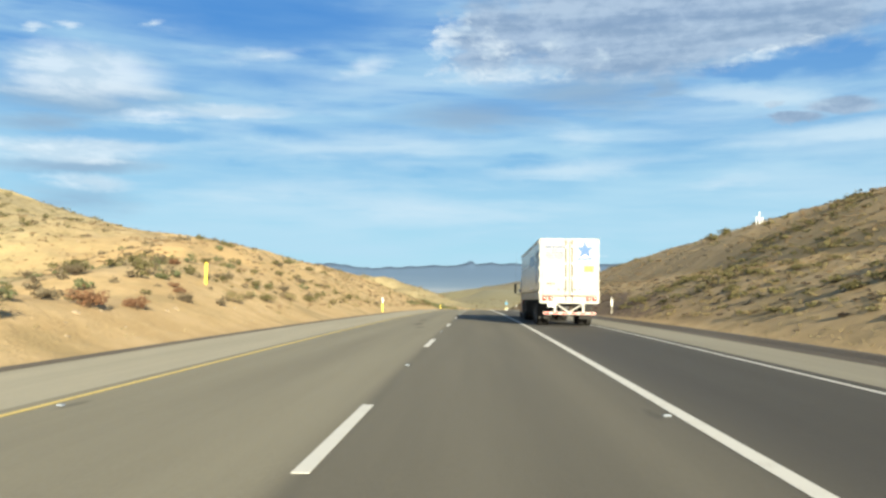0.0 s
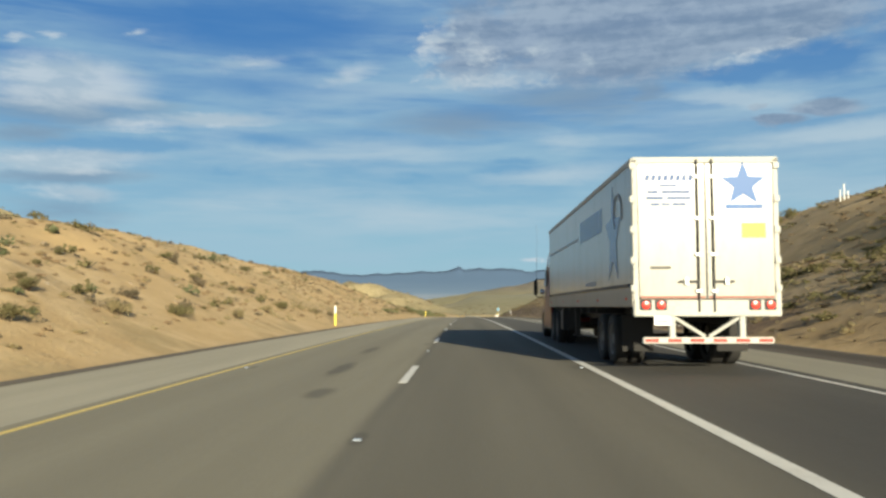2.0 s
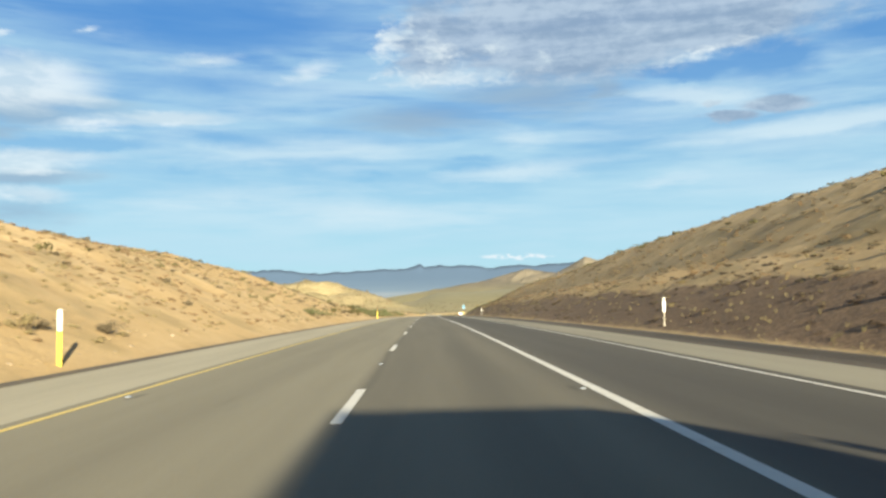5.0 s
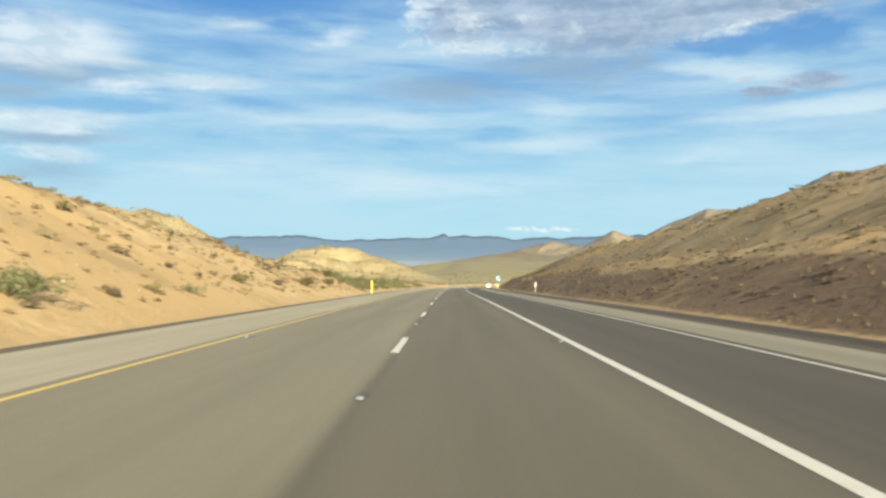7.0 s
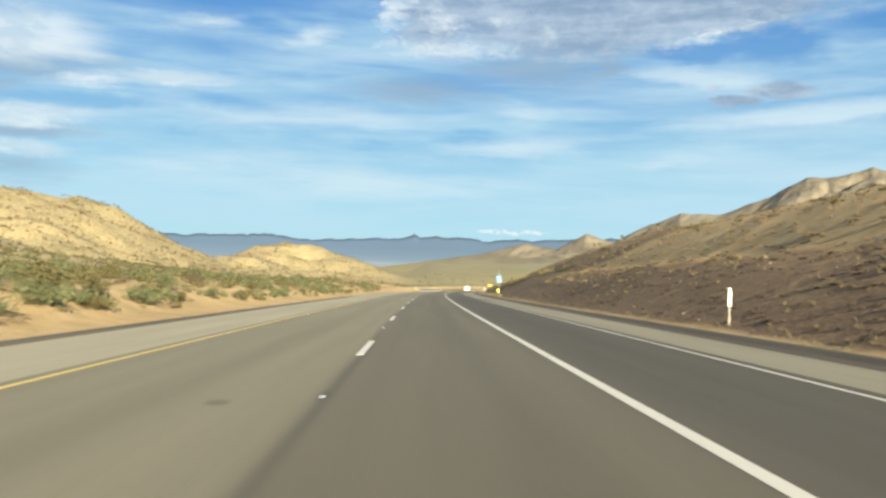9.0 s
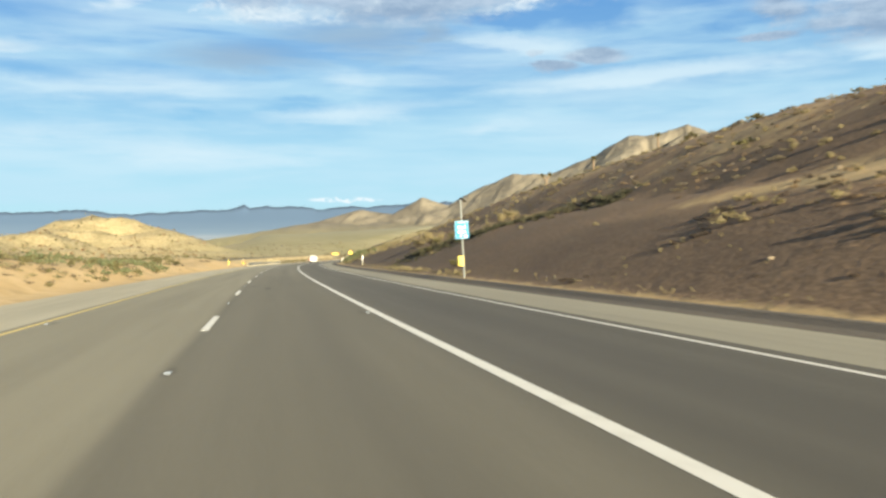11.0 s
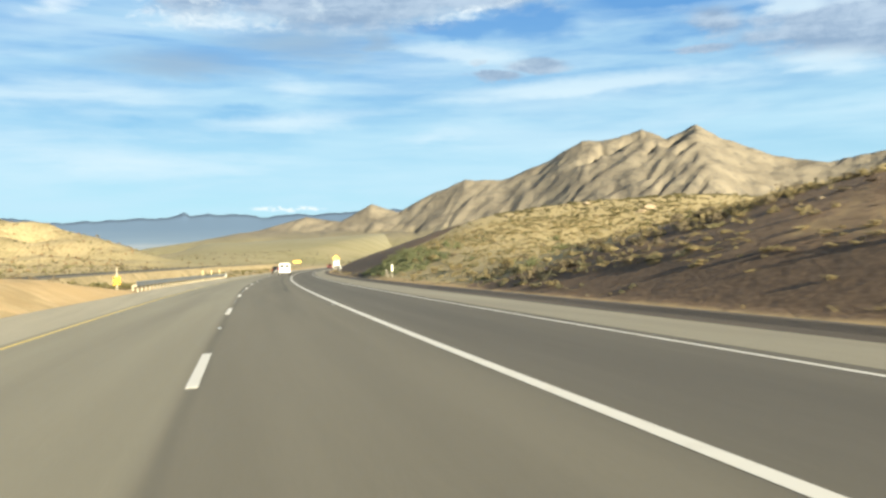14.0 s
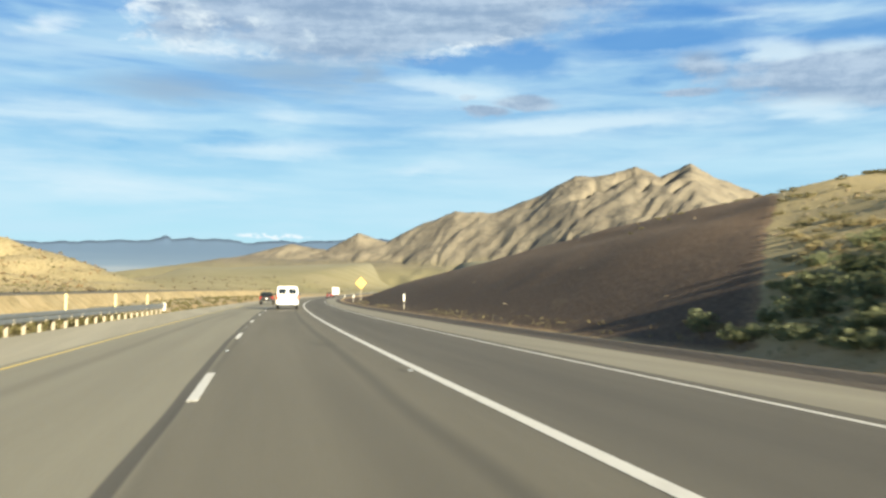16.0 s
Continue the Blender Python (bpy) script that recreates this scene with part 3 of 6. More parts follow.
    # dirt round the raised markers
    for at, first, every in ((0.0, 14.93, 14.63), (3.12, 9.0, 29.26), (-3.2, 9.0, 29.26)):
        along = g.math("SUBTRACT", g.math("WRAP", g.math("SUBTRACT", y, first), every / 2, -every / 2), 0.1)
        da, db = g.math("DIVIDE", g.math("SUBTRACT", lat, at), 0.10), g.math("DIVIDE", along, 0.55)
        r = g.math("ADD", g.math("SQRT", g.math("ADD", g.math("MULTIPLY", da, da), g.math("MULTIPLY", db, db))), rag)
        c = g.mix(g.math("MULTIPLY", g.math("SUBTRACT", 1.0, g.step(r, 0.3, 1.0)), 0.45), c, (0.05, 0.046, 0.04))
    patch = g.step(g.noise(g.vmath("MULTIPLY", p, (0.5, 0.10, 1)), 1.0, 5, 0.6), 0.66, 0.74)
    return g.mix(g.math("MULTIPLY", patch, 0.35), c, (0.09, 0.084, 0.07))


def tarmac(a, b, track):
    def paint(g, p):
        x, y, z = g.xyz(p)
        long = g.vmath("MULTIPLY", p, (1, 0.05, 1))
        v = g.math("ADD", g.math("MULTIPLY", g.noise(long, 1.1, 4), 0.55), g.math("MULTIPLY", g.noise(p, 45.0, 2, 0.7), 0.45))
        c = g.mix(g.step(v, 0.36, 0.66), a, b)
        return g.mix(g.math("MULTIPLY", g.step(g.noise(g.vmath("MULTIPLY", p, (0.9, 0.02, 1)), 1.0, 3), 0.52, 0.7), track), c, tuple(v * 0.6 for v in a))
    return paint


ASPHALT = material("old asphalt", lanes, 0.78, bump=lambda g, p: g.noise(p, 60, 2), depth=0.006)
SHOULDER = material("pale shoulder paving", tarmac((0.264, 0.248, 0.196), (0.336, 0.316, 0.248), 0.15), 0.85, bump=lambda g, p: g.noise(p, 60, 2), depth=0.005)
INNER = material("pale inner shoulder paving", tarmac((0.39, 0.36, 0.275), (0.49, 0.455, 0.35), 0.12), 0.85, bump=lambda g, p: g.noise(p, 60, 2), depth=0.005)
VERGE = material("gravelly brown asphalt edge", tarmac((0.12, 0.102, 0.08), (0.18, 0.155, 0.122), 0.25), 0.9, bump=lambda g, p: g.noise(p, 12, 4), depth=0.04)
DIKE = material("dark asphalt kerb", tarmac((0.095, 0.08, 0.066), (0.15, 0.128, 0.103), 0.2), 0.9, bump=lambda g, p: g.noise(p, 12, 4), depth=0.04)
WHITE = material("worn white road paint", worn((0.78, 0.77, 0.72), (0.62, 0.6, 0.55), 3, 0.5, 0.75), 0.6)
YELLOW = material("worn yellow road paint", worn((0.80, 0.62, 0.20), (0.62, 0.47, 0.16), 3, 0.5, 0.75), 0.6)


def ribbon(name, section, y0, y1, mat, step=2.0):
    """A strip along the road: section is a row of (offset, height)."""
    ys = np.arange(y0, y1 + step, step)
    lat = np.array([s[0] for s in section])
    xs = road_x(ys)[:, None] + lat[None]
    yy = np.repeat(ys[:, None], len(lat), 1)
    zz = road_z(ys)[:, None] + np.array([s[1] for s in section])[None]
    ob = sheet(name, xs, yy, zz, mat, (("lat", np.repeat(lat[None], len(ys), 0)),))
    ob.data.polygons.foreach_set("use_smooth", np.zeros(len(ob.data.polygons), bool))
    return ob


ROAD = (-90, 1150)
road = tagged(ribbon("road", ((-3.72, -0.1), (-3.72, 0), (-1.8, 0), (0, 0.0), (3.6, 0.0), (7.05, 0.0), (7.05, -0.1)), *ROAD, ASPHALT), "grey asphalt highway with three lanes bending away", "road", kind="structure")
for nm, sec, mat, lab in (
    ("shoulder", ((-6.1, -0.1), (-6.1, -0.012), (-3.72, -0.006)), INNER, "pale paved inner shoulder"),
    ("shoulder", ((7.05, -0.006), (9.0, -0.02), (9.0, -0.1)), SHOULDER, "pale paved outer shoulder"),
    ("kerb", ((9.0, -0.03), (9.35, 0.02), (9.6, 0.11), (9.85, 0.11), (10.35, -0.28)), DIKE, "dark asphalt kerb along the outer shoulder"),
):
    tagged(ribbon(nm, sec, *ROAD, mat), lab, "kerb" if nm == "kerb" else "shoulder", kind="structure")
# the other carriageway, on its bank along the hillside
OTHER = np.arange(430.0, 820.0, 4.0)
OTHER_TOP = road_z(OTHER) + np.interp(OTHER, (430, 500, 560, 650, 760), (0.2, 0.9, 1.4, 2.1, 2.4))
for nm, sec, mat, lab in (
    ("embankment", ((-25.5, -3.2), (-29.0, -0.12), (-41.5, -0.12), (-46.0, -3.2)), GROUND, "sandy embankment below the opposite carriageway"),
    ("opposite_road", ((-29.6, -0.2), (-29.6, 0.0), (-40.9, 0.0), (-40.9, -0.2)), ASPHALT, "grey opposite carriageway along the hillside"),
):
    lat = np.array([c[0] for c in sec])
    xs, yy = road_x(OTHER)[:, None] + lat[None], np.repeat(OTHER[:, None], len(lat), 1)
    zz = OTHER_TOP[:, None] + np.array([c[1] for c in sec])[None]
    ob = sheet(nm, xs, yy, zz, mat, (("lat", np.full(xs.shape, 5.0)), ("wild", np.full(xs.shape, 0.7))))
    tagged(ob, lab, "road" if nm == "opposite_road" else "ground", kind="structure")
edge = ((-7.25, -0.3), (-7.0, -0.05), (-6.1, -0.03))
tagged(ribbon("kerb", edge, ROAD[0], 268, VERGE), "brown gravelly asphalt edge", "kerb", kind="structure")
tagged(ribbon("shoulder", edge, 270, ROAD[1], INNER), "pale gravelly edge of the inner shoulder", "shoulder", kind="structure")
for nm, at, w, mat, lab in (("edge_line", -3.48, 0.11, YELLOW, "solid yellow edge line"), ("lane_line", 3.42, 0.17, WHITE, "thick solid white lane line"), ("edge_line", 6.70, 0.10, WHITE, "thin solid white edge line")):
    tagged(ribbon(nm, ((at - w / 2, 0.004), (at + w / 2, 0.004)), *ROAD, mat), lab, "road marking", kind="structure")


# ---- helpers for things ----
def mesh_of(name, bm, mat, smooth_angle=None):
    me = bpy.data.meshes.new(name)
    bmesh.ops.recalc_face_normals(bm, faces=bm.faces)
    bm.to_mesh(me)
    bm.free()
    me.materials.append(mat)
    if smooth_angle:
        me.polygons.foreach_set("use_smooth", np.ones(len(me.polygons), bool))
        me.set_sharp_from_angle(angle=radians(smooth_angle))
    return me


def part(name, bm, mat, parent, label="", angle=None):
    ob = new(name, mesh_of(name, bm, mat, angle))
    ob.parent = parent
    return tagged(ob, label)


def thing(name, m, label, category, group=""):
    ob = new(name)
    ob.empty_display_size = 0.2
    ob.matrix_world = m
    return tagged(ob, label, category, group)


def block(x0, x1, y0, y1, z0, z1, bevel=0.0, bm=None):
    bm = bm or bmesh.new()
    got = bmesh.ops.create_cube(bm, size=1, matrix=Matrix.Translation(((x0 + x1) / 2, (y0 + y1) / 2, (z0 + z1) / 2)) @ Matrix.Diagonal((x1 - x0, y1 - y0, z1 - z0, 1)))
    if bevel:
        es = {e for v in got["verts"] for e in v.link_edges}
        bmesh.ops.bevel(bm, geom=list(es), offset=bevel, segments=2, affect="EDGES")
    return bm


def rod(a, b, r, n=8, r2=None, bm=None):
    bm = bm or bmesh.new()
    a, b = Vector(a), Vector(b)
    m = Matrix.Translation((a + b) / 2) @ (b - a).to_track_quat("Z", "Y").to_matrix().to_4x4()
    bmesh.ops.create_cone(bm, segments=n, radius1=r, radius2=r if r2 is None else r2, depth=(b - a).length, cap_ends=True, matrix=m)
    return bm


def lathe(profile, n=24, bm=None, m=Matrix(), caps=True):
    """Turns a row of (along x, radius) round the x axis."""
    bm = bm or bmesh.new()
    rings = [[bm.verts.new(m @ Vector((x, r * math.cos(2 * math.pi * k / n), r * math.sin(2 * math.pi * k / n)))) for k in range(n)] for x, r in profile]
    for a, b in zip(rings, rings[1:]):
        for k in range(n):
            bm.faces.new((a[k], a[(k + 1) % n], b[(k + 1) % n], b[k]))
    if caps:
        bm.faces.new(rings[0])
        bm.faces.new(rings[-1])
    return bm


def prism(outline, x0, x1, bevel=0.0, taper=None):
    """A side outline of (y, z) drawn out from x0 to x1; taper(x, y, z) may move each corner."""
    bm = bmesh.new()
    loops = [[bm.verts.new((x, y, z)) for y, z in outline] for x in (x0, x1)]
    n = len(outline)
    bm.faces.new(loops[0])
    bm.faces.new(loops[1])
    for k in range(n):
        bm.faces.new((loops[0][k], loops[0][(k + 1) % n], loops[1][(k + 1) % n], loops[1][k]))
    if taper:
        for v in bm.verts:
            v.co = Vector(taper(*v.co))
    bmesh.ops.recalc_face_normals(bm, faces=bm.faces)
    if bevel:
        bmesh.ops.bevel(bm, geom=[e for e in bm.edges if e.calc_face_angle(0) > 0.35], offset=bevel, segments=2, affect="EDGES")
    return bm


def star(radius, inner=0.42, points=5, thick=0.008, tall=1.0):
    """A plain flat star standing in the xz plane."""
    ring = []
    for k in range(points * 2):
        r = radius * (1 if k % 2 == 0 else inner)
        a = math.pi * k / points
        ring.append((r * math.sin(a), r * math.cos(a) * tall))
    bm = bmesh.new()
    f = bm.faces.new([bm.verts.new((x, 0, z)) for x, z in ring])
    ex = bmesh.ops.extrude_face_region(bm, geom=[f])
    for v in ex["geom"]:
        if isinstance(v, bmesh.types.BMVert):
            v.co.y -= thick
    return bm


def moved(bm, m):
    bmesh.ops.transform(bm, matrix=m, verts=bm.verts)
    return bm


def plain(name, c, rough=0.5, metal=0.0, coat=0.0, spread=0.25):
    d = tuple(v * (1 - spread) for v in c)
    return material(name, worn(c, d, 1.3, 0.45, 0.75), rough, metal, coat=coat)


def dirty_white(g, p):
    x, y, z = g.xyz(p)
    c = g.mix(g.step(g.noise(g.vmath("MULTIPLY", p, (1, 1, 0.25)), 2.2, 5, 0.65), 0.45, 0.8), (0.40, 0.39, 0.355), (0.31, 0.29, 0.25))
    return g.mix(g.math("MULTIPLY", g.step(g.noise(p, 9.0, 4, 0.7), 0.6, 0.75), 0.35), c, (0.33, 0.29, 0.24))


TRAILER_WHITE = material("grimy white trailer paint", dirty_white, 0.23)
SILL = plain("grimy grey sill", (0.44, 0.44, 0.41), 0.6)
STEEL = plain("galvanised steel", (0.46, 0.48, 0.48), 0.45, 0.7)
POLE = plain("weathered grey pole steel", (0.22, 0.235, 0.235), 0.6, 0.2)
DARK = plain("dark frame steel", (0.025, 0.025, 0.026), 0.6)
RUBBER = plain("tyre rubber", (0.022, 0.021, 0.02), 0.85)
ALLOY = plain("dull alloy", (0.17, 0.165, 0.155), 0.55, 0.5)
RED = plain("dark red truck paint", (0.175, 0.010, 0.010), 0.34)
ROOFRED = plain("faded red roof paint", (0.22, 0.02, 0.014), 0.8)
REDLAMP = plain("red lamp plastic", (0.75, 0.05, 0.035), 0.25)
REARINK = plain("deep blue print", (0.006, 0.085, 0.30), 0.5)
TEXTINK = plain("dark blue print", (0.004, 0.045, 0.17), 0.5)
GRIME = plain("road-grimed aluminium", (0.34, 0.315, 0.27), 0.5, 0.2)
FADED = plain("faded red tape", (0.30, 0.11, 0.08), 0.6, spread=0.5)
BLUEINK = plain("blue print", (0.03, 0.10, 0.29), 0.25)
PALEINK = plain("grey print", (0.26, 0.30, 0.36), 0.5)
ORANGE = plain("orange sticker", (0.85, 0.42, 0.03), 0.5)
GLASS = plain("dark tinted glass", (0.015, 0.02, 0.024), 0.06)
CHROME = plain("chrome", (0.75, 0.75, 0.75), 0.12, 1.0)
VAN_WHITE = plain("white van paint", (0.83, 0.83, 0.82), 0.35, 0.0, 0.4, 0.1)
CAR_BLACK = plain("black car paint", (0.018, 0.018, 0.02), 0.3, 0.0, 0.5)
POST_WHITE = plain("white marker plastic", (0.80, 0.80, 0.77), 0.5)
POST_CREAM = plain("pale cream marker plastic", (0.58, 0.51, 0.27), 0.5)
POST_YELLOW = plain("yellow marker plastic", (0.80, 0.64, 0.07), 0.5)
SIGN_BLUE = plain("blue sign sheeting", (0.012, 0.215, 0.40), 0.6, spread=0.1)
SIGN_YELLOW = plain("yellow sign sheeting", (0.88, 0.50, 0.02), 0.4, spread=0.1)
SIGN_WHITE = plain("white sign sheeting", (0.85, 0.86, 0.86), 0.4, spread=0.08)
BLACKINK = plain("black print", (0.015, 0.015, 0.015), 0.5)
RAIL = plain("weathered galvanised rail", (0.20, 0.225, 0.245), 0.55, 0.4)
WOOD = plain("weathered timber", (0.36, 0.32, 0.25), 0.85)


def wheel(parent, x, y, r=0.51, w=0.28, side=-1, rim=ALLOY):
    """Tyre with a dished rim; the outer face looks to side."""
    m = Matrix.Translation((x, y, r)) @ Matrix.Diagonal((side, 1, 1, 1))
    h = w / 2
    t = part("wheel", lathe([(-h, r * 0.62), (-h, r * 0.93), (-h * 0.7, r), (h * 0.7, r), (h, r * 0.93), (h, r * 0.64), (h * 0.8, r * 0.61)], 28, m=m, caps=False), RUBBER, parent, "black tyre on a dull alloy rim", 40)
    bm = lathe([(-h * 0.6, r * 0.60), (h * 0.92, r * 0.62), (h * 0.8, r * 0.55), (h * 0.2, r * 0.48), (h * 0.25, r * 0.26), (h * 0.7, r * 0.22), (h * 0.75, r * 0.1)], 28, m=m)
    part("rim", bm, rim, t, "", 40)
    for k in range(8):
        a = 2 * math.pi * k / 8
        c = Vector((x + side * h * 0.25, y + r * 0.37 * math.cos(a), r + r * 0.37 * math.sin(a)))
        part("wheel_nut", rod(c, c + Vector((side * 0.05, 0, 0)), 0.022, 6), DARK, t)
    return t


# ---- the semi truck ----
def build_truck():
    tr = thing("semi_truck", Matrix.Translation((5.3, 36.9, float(road_z(36.9)) + 0.01)) @ Matrix.Rotation(math.atan(0.0012), 4, "X"), "white box trailer with blue star behind a dark red tractor", "truck")
    L, B, top, low = 14.6, 1.3, 3.84, 1.17
    part("trailer_body", block(-B, B, 0.06, L, low + 0.06, top - 0.02, 0.015), TRAILER_WHITE, tr, "grimy white box body")
    for s in (-1, 1):
        part("top_rail", block(s * B - 0.02, s * B + 0.02, 0, L + 0.02, top - 0.09, top + 0.012, 0.006), SILL, tr, "grey roof rail")
        part("bottom_rail", block(s * B - 0.022, s * B + 0.022, 0, L + 0.01, low, low + 0.34, 0.008), GRIME, tr, "grimy grey lower rail")
        part("scuff_rail", block(s * B - 0.03, s * B + 0.03, 0.3, L - 0.1, low + 0.36, low + 0.42, 0.01), DARK, tr, "dark rub rail")
        part("seam_strip", block(s * B - 0.008, s * B + 0.008, 7.2, L - 0.15, 2.92, 2.98), PALEINK, tr, "dark seam along the side")
        for k in range(12):
            y = 0.3 + k * 1.2
            part("rivet_post", block(s * B - 0.0012, s * B + 0.0012, y, y + 0.02, low + 0.45, top - 0.1), TRAILER_WHITE, tr)
        for k in range(5):
            part("marker_lamp", block(s * (B + 0.02) - 0.012, s * (B + 0.02) + 0.012, 0.5 + k * 3.3, 0.62 + k * 3.3, low + 0.12, low + 0.17, 0.005), REDLAMP, tr, "small red side marker")
    # printed shapes on the sides: a star and slanting blocks
    for s in (-1, 1):
        x = s * (B + 0.006)
        bm = moved(star(1.05, 0.44, 5, 0.004), Matrix.Translation((x, 1.95, 2.58)) @ Matrix.Rotation(radians(90 * s), 4, "Z") @ Matrix.Diagonal((0.80, 1, 1, 1)))
        part("star_print", bm, BLUEINK, tr, "plain blue star shape")
        bm = bmesh.new()
        ring = [(1.38 + 0.42 * math.cos(a), 3.0 + 0.36 * math.sin(a)) for a in np.linspace(-0.9, 3.6, 15)]
        for (ya, za), (yb, zb) in zip(ring, ring[1:]):
            rod((x, ya, za), (x, yb, zb), 0.022, 6, bm=bm)
        part("arc_print", bm, PALEINK, tr, "thin grey arc beside the star")
        for k in range(8):
            y0 = 3.35 + k * 0.44
            bm = block(x - 0.003, x + 0.003, y0, y0 + 0.34, 2.80, 3.33)
            for v in bm.verts:
                v.co.y -= 0.16 * (v.co.z - 2.80)
            part("print_block", bm, BLUEINK, tr, "dark blue slanting block")
        part("print_bar", block(x - 0.003, x + 0.003, 4.2, 5.8, 1.66, 1.75), PALEINK, tr, "thin grey bar")
    # rear: frame, two doors, rods, hinges, prints
    part("rear_frame", block(-B, -B + 0.09, -0.03, 0.08, low, top, 0.01), SILL, tr)
    part("rear_frame", block(B - 0.09, B, -0.03, 0.08, low, top, 0.01), SILL, tr)
    part("rear_header", block(-B, B, -0.03, 0.08, top - 0.09, top + 0.02, 0.01), SILL, tr)
    part("rear_sill", block(-B, B, -0.06, 0.1, 1.0, low + 0.12, 0.015), SILL, tr, "grimy grey rear sill")
    for s in (-1, 1):
        x0, x1 = (-B + 0.1, -0.012) if s < 0 else (0.012, B - 0.1)
        d = part("door", block(x0, x1, -0.035, 0.03, low + 0.14, top - 0.1, 0.012), TRAILER_WHITE, tr, "closed white swing door")
        for x in ((-0.15,) if s < 0 else (0.12,)):
            r = part("lock_rod", rod((x, -0.065, 1.08), (x, -0.065, top - 0.03), 0.02, 10), DARK, d, "dark locking bar", 40)
        for z in (1.45, 2.1, 2.75, 3.5):
            part("rod_bracket", block(x - 0.05, x + 0.05, -0.085, -0.035, z - 0.025, z + 0.025, 0.006), STEEL, d)
        part("handle", block(min(x, x + s * 0.36), max(x, x + s * 0.36), -0.09, -0.065, 1.60, 1.635, 0.006), DARK, d, "dark door handle")
        part("handle_catch", block(x + s * 0.22 - 0.03, x + s * 0.22 + 0.03, -0.1, -0.035, 1.56, 1.68, 0.006), STEEL, d)
        for z in (1.5, 2.0, 2.55, 3.1, 3.7):
            part("hinge", block(s * (B - 0.02) - 0.07, s * (B - 0.02) + 0.035, -0.07, -0.03, z - 0.06, z + 0.06, 0.01), SILL, d)
        part("lower_strip", block(x0 + 0.02, x1 - 0.02, -0.042, -0.034, low + 0.15, low + 0.19), FADED, d, "worn red and white reflective strip")
    part("door_seal", block(-0.012, 0.012, -0.03, 0.02, low + 0.14, top - 0.1), DARK, tr, "dark gap between the doors")
    bm = moved(star(0.42), Matrix.Translation((0.68, -0.037, 3.36)))
    part("star_print", bm, REARINK, tr, "plain blue star shape")
    for x0, x1, z0, z1, mt in ((0.36, 1.02, 2.92, 3.0, REARINK), (0.64, 1.06, 2.4, 2.66, ORANGE), (-0.82, -0.5, 3.32, 3.365, TEXTINK),
                               (-1.03, -0.84, 3.2, 3.255, TEXTINK), (-0.78, -0.27, 3.2, 3.255, TEXTINK), (-1.06, -0.74, 3.09, 3.145, TEXTINK), (-0.69, -0.25, 3.09, 3.145, TEXTINK), (-0.98, -0.81, 2.98, 3.03, TEXTINK), (-0.78, -0.62, 2.98, 3.03, TEXTINK), (-0.59, -0.34, 2.98, 3.03, TEXTINK), (-1.0, -0.64, 1.84, 1.89, BLACKINK)):
        part("print_bar", block(x0, x1, -0.04, -0.0355, z0, z1), mt, tr)
    for k in range(8):
        bm = block(-1.08 + k * 0.11, -1.0 + k * 0.11, -0.04, -0.0355, 3.43, 3.54)
        for v in bm.verts:
            v.co.x += 0.2 * (v.co.z - 3.43)
        part("print_block", bm, TEXTINK, tr, "deep blue slanting block")
    for s in (-1, 1):
        for k in (0, 1):
            x = s * (B - 0.2 - 0.27 * k)
            lamp = part("tail_lamp", block(x - 0.105, x + 0.105, -0.085, -0.06, 1.11, 1.29, 0.01), DARK, tr, "round red lamp on a dark plate")
            part("lamp_lens", moved(lathe([(0.0, 0.078), (0.015, 0.072), (0.022, 0.04)], 20), Matrix.Translation((x, -0.085, 1.2)) @ Matrix.Rotation(radians(-90), 4, "Z")), REDLAMP, lamp, "red lens", 50)
    part("plate", block(-0.95, -0.66, -0.05, -0.03, 0.84, 1.0, 0.004), SIGN_WHITE, tr, "pale plate with a plain bar")
    part("plate_bar", block(-0.9, -0.71, -0.054, -0.05, 0.89, 0.94), PALEINK, tr)
    for s in (-1, 1):
        part("guard_post", block(s * 0.62 - 0.05, s * 0.62 + 0.05, -0.02, 0.1, 0.58, 1.02, 0.01), SILL, tr)
        part("guard_brace", rod((s * 0.58, 0.04, 0.98), (0.04 * s, 0.04, 0.64), 0.035, 6), SILL, tr)
        part("mud_flap", block(s * 0.92 - 0.3, s * 0.92 + 0.3, 1.55, 1.57, 0.3, 1.0), RUBBER, tr)
    part("guard_bar", block(-1.15, 1.15, -0.07, 0.05, 0.52, 0.63, 0.012), SILL, tr, "underride bar with red and white tape")
    for k in range(6):
        x = -1.0 + k * 0.4
        part("tape", block(x - 0.12, x + 0.12, -0.075, -0.07, 0.545, 0.605), REDLAMP, tr)
    # running gear
    for s in (-1, 1):
        part("frame_rail", block(s * 0.5 - 0.06, s * 0.5 + 0.06, 0.1, 18.4, 0.85, 1.15), DARK, tr)
        part("landing_leg", block(s * 0.85 - 0.07, s * 0.85 + 0.07, 10.6, 10.76, 0.32, 1.15), DARK, tr)
        part("landing_foot", block(s * 0.85 - 0.14, s * 0.85 + 0.14, 10.55, 10.81, 0.28, 0.33), DARK, tr)
        part("tool_box", block(s * 0.95 - 0.28, s * 0.95 + 0.28, 11.3, 12.0, 0.45, 1.1, 0.03), DARK, tr, "dark box slung below the floor")
        for y in (2.5, 3.78, 12.75, 14.05):
            wheel(tr, s * 1.13, y, 0.51, 0.28, s)
            wheel(tr, s * 0.81, y, 0.51, 0.28, s)
        wheel(tr, s * 1.02, 18.55, 0.52, 0.3, s)
    for y in (2.5, 3.78, 12.75, 14.05, 18.55):
        part("axle", rod((-0.8, y, 0.51), (0.8, y, 0.51), 0.07, 10), DARK, tr)
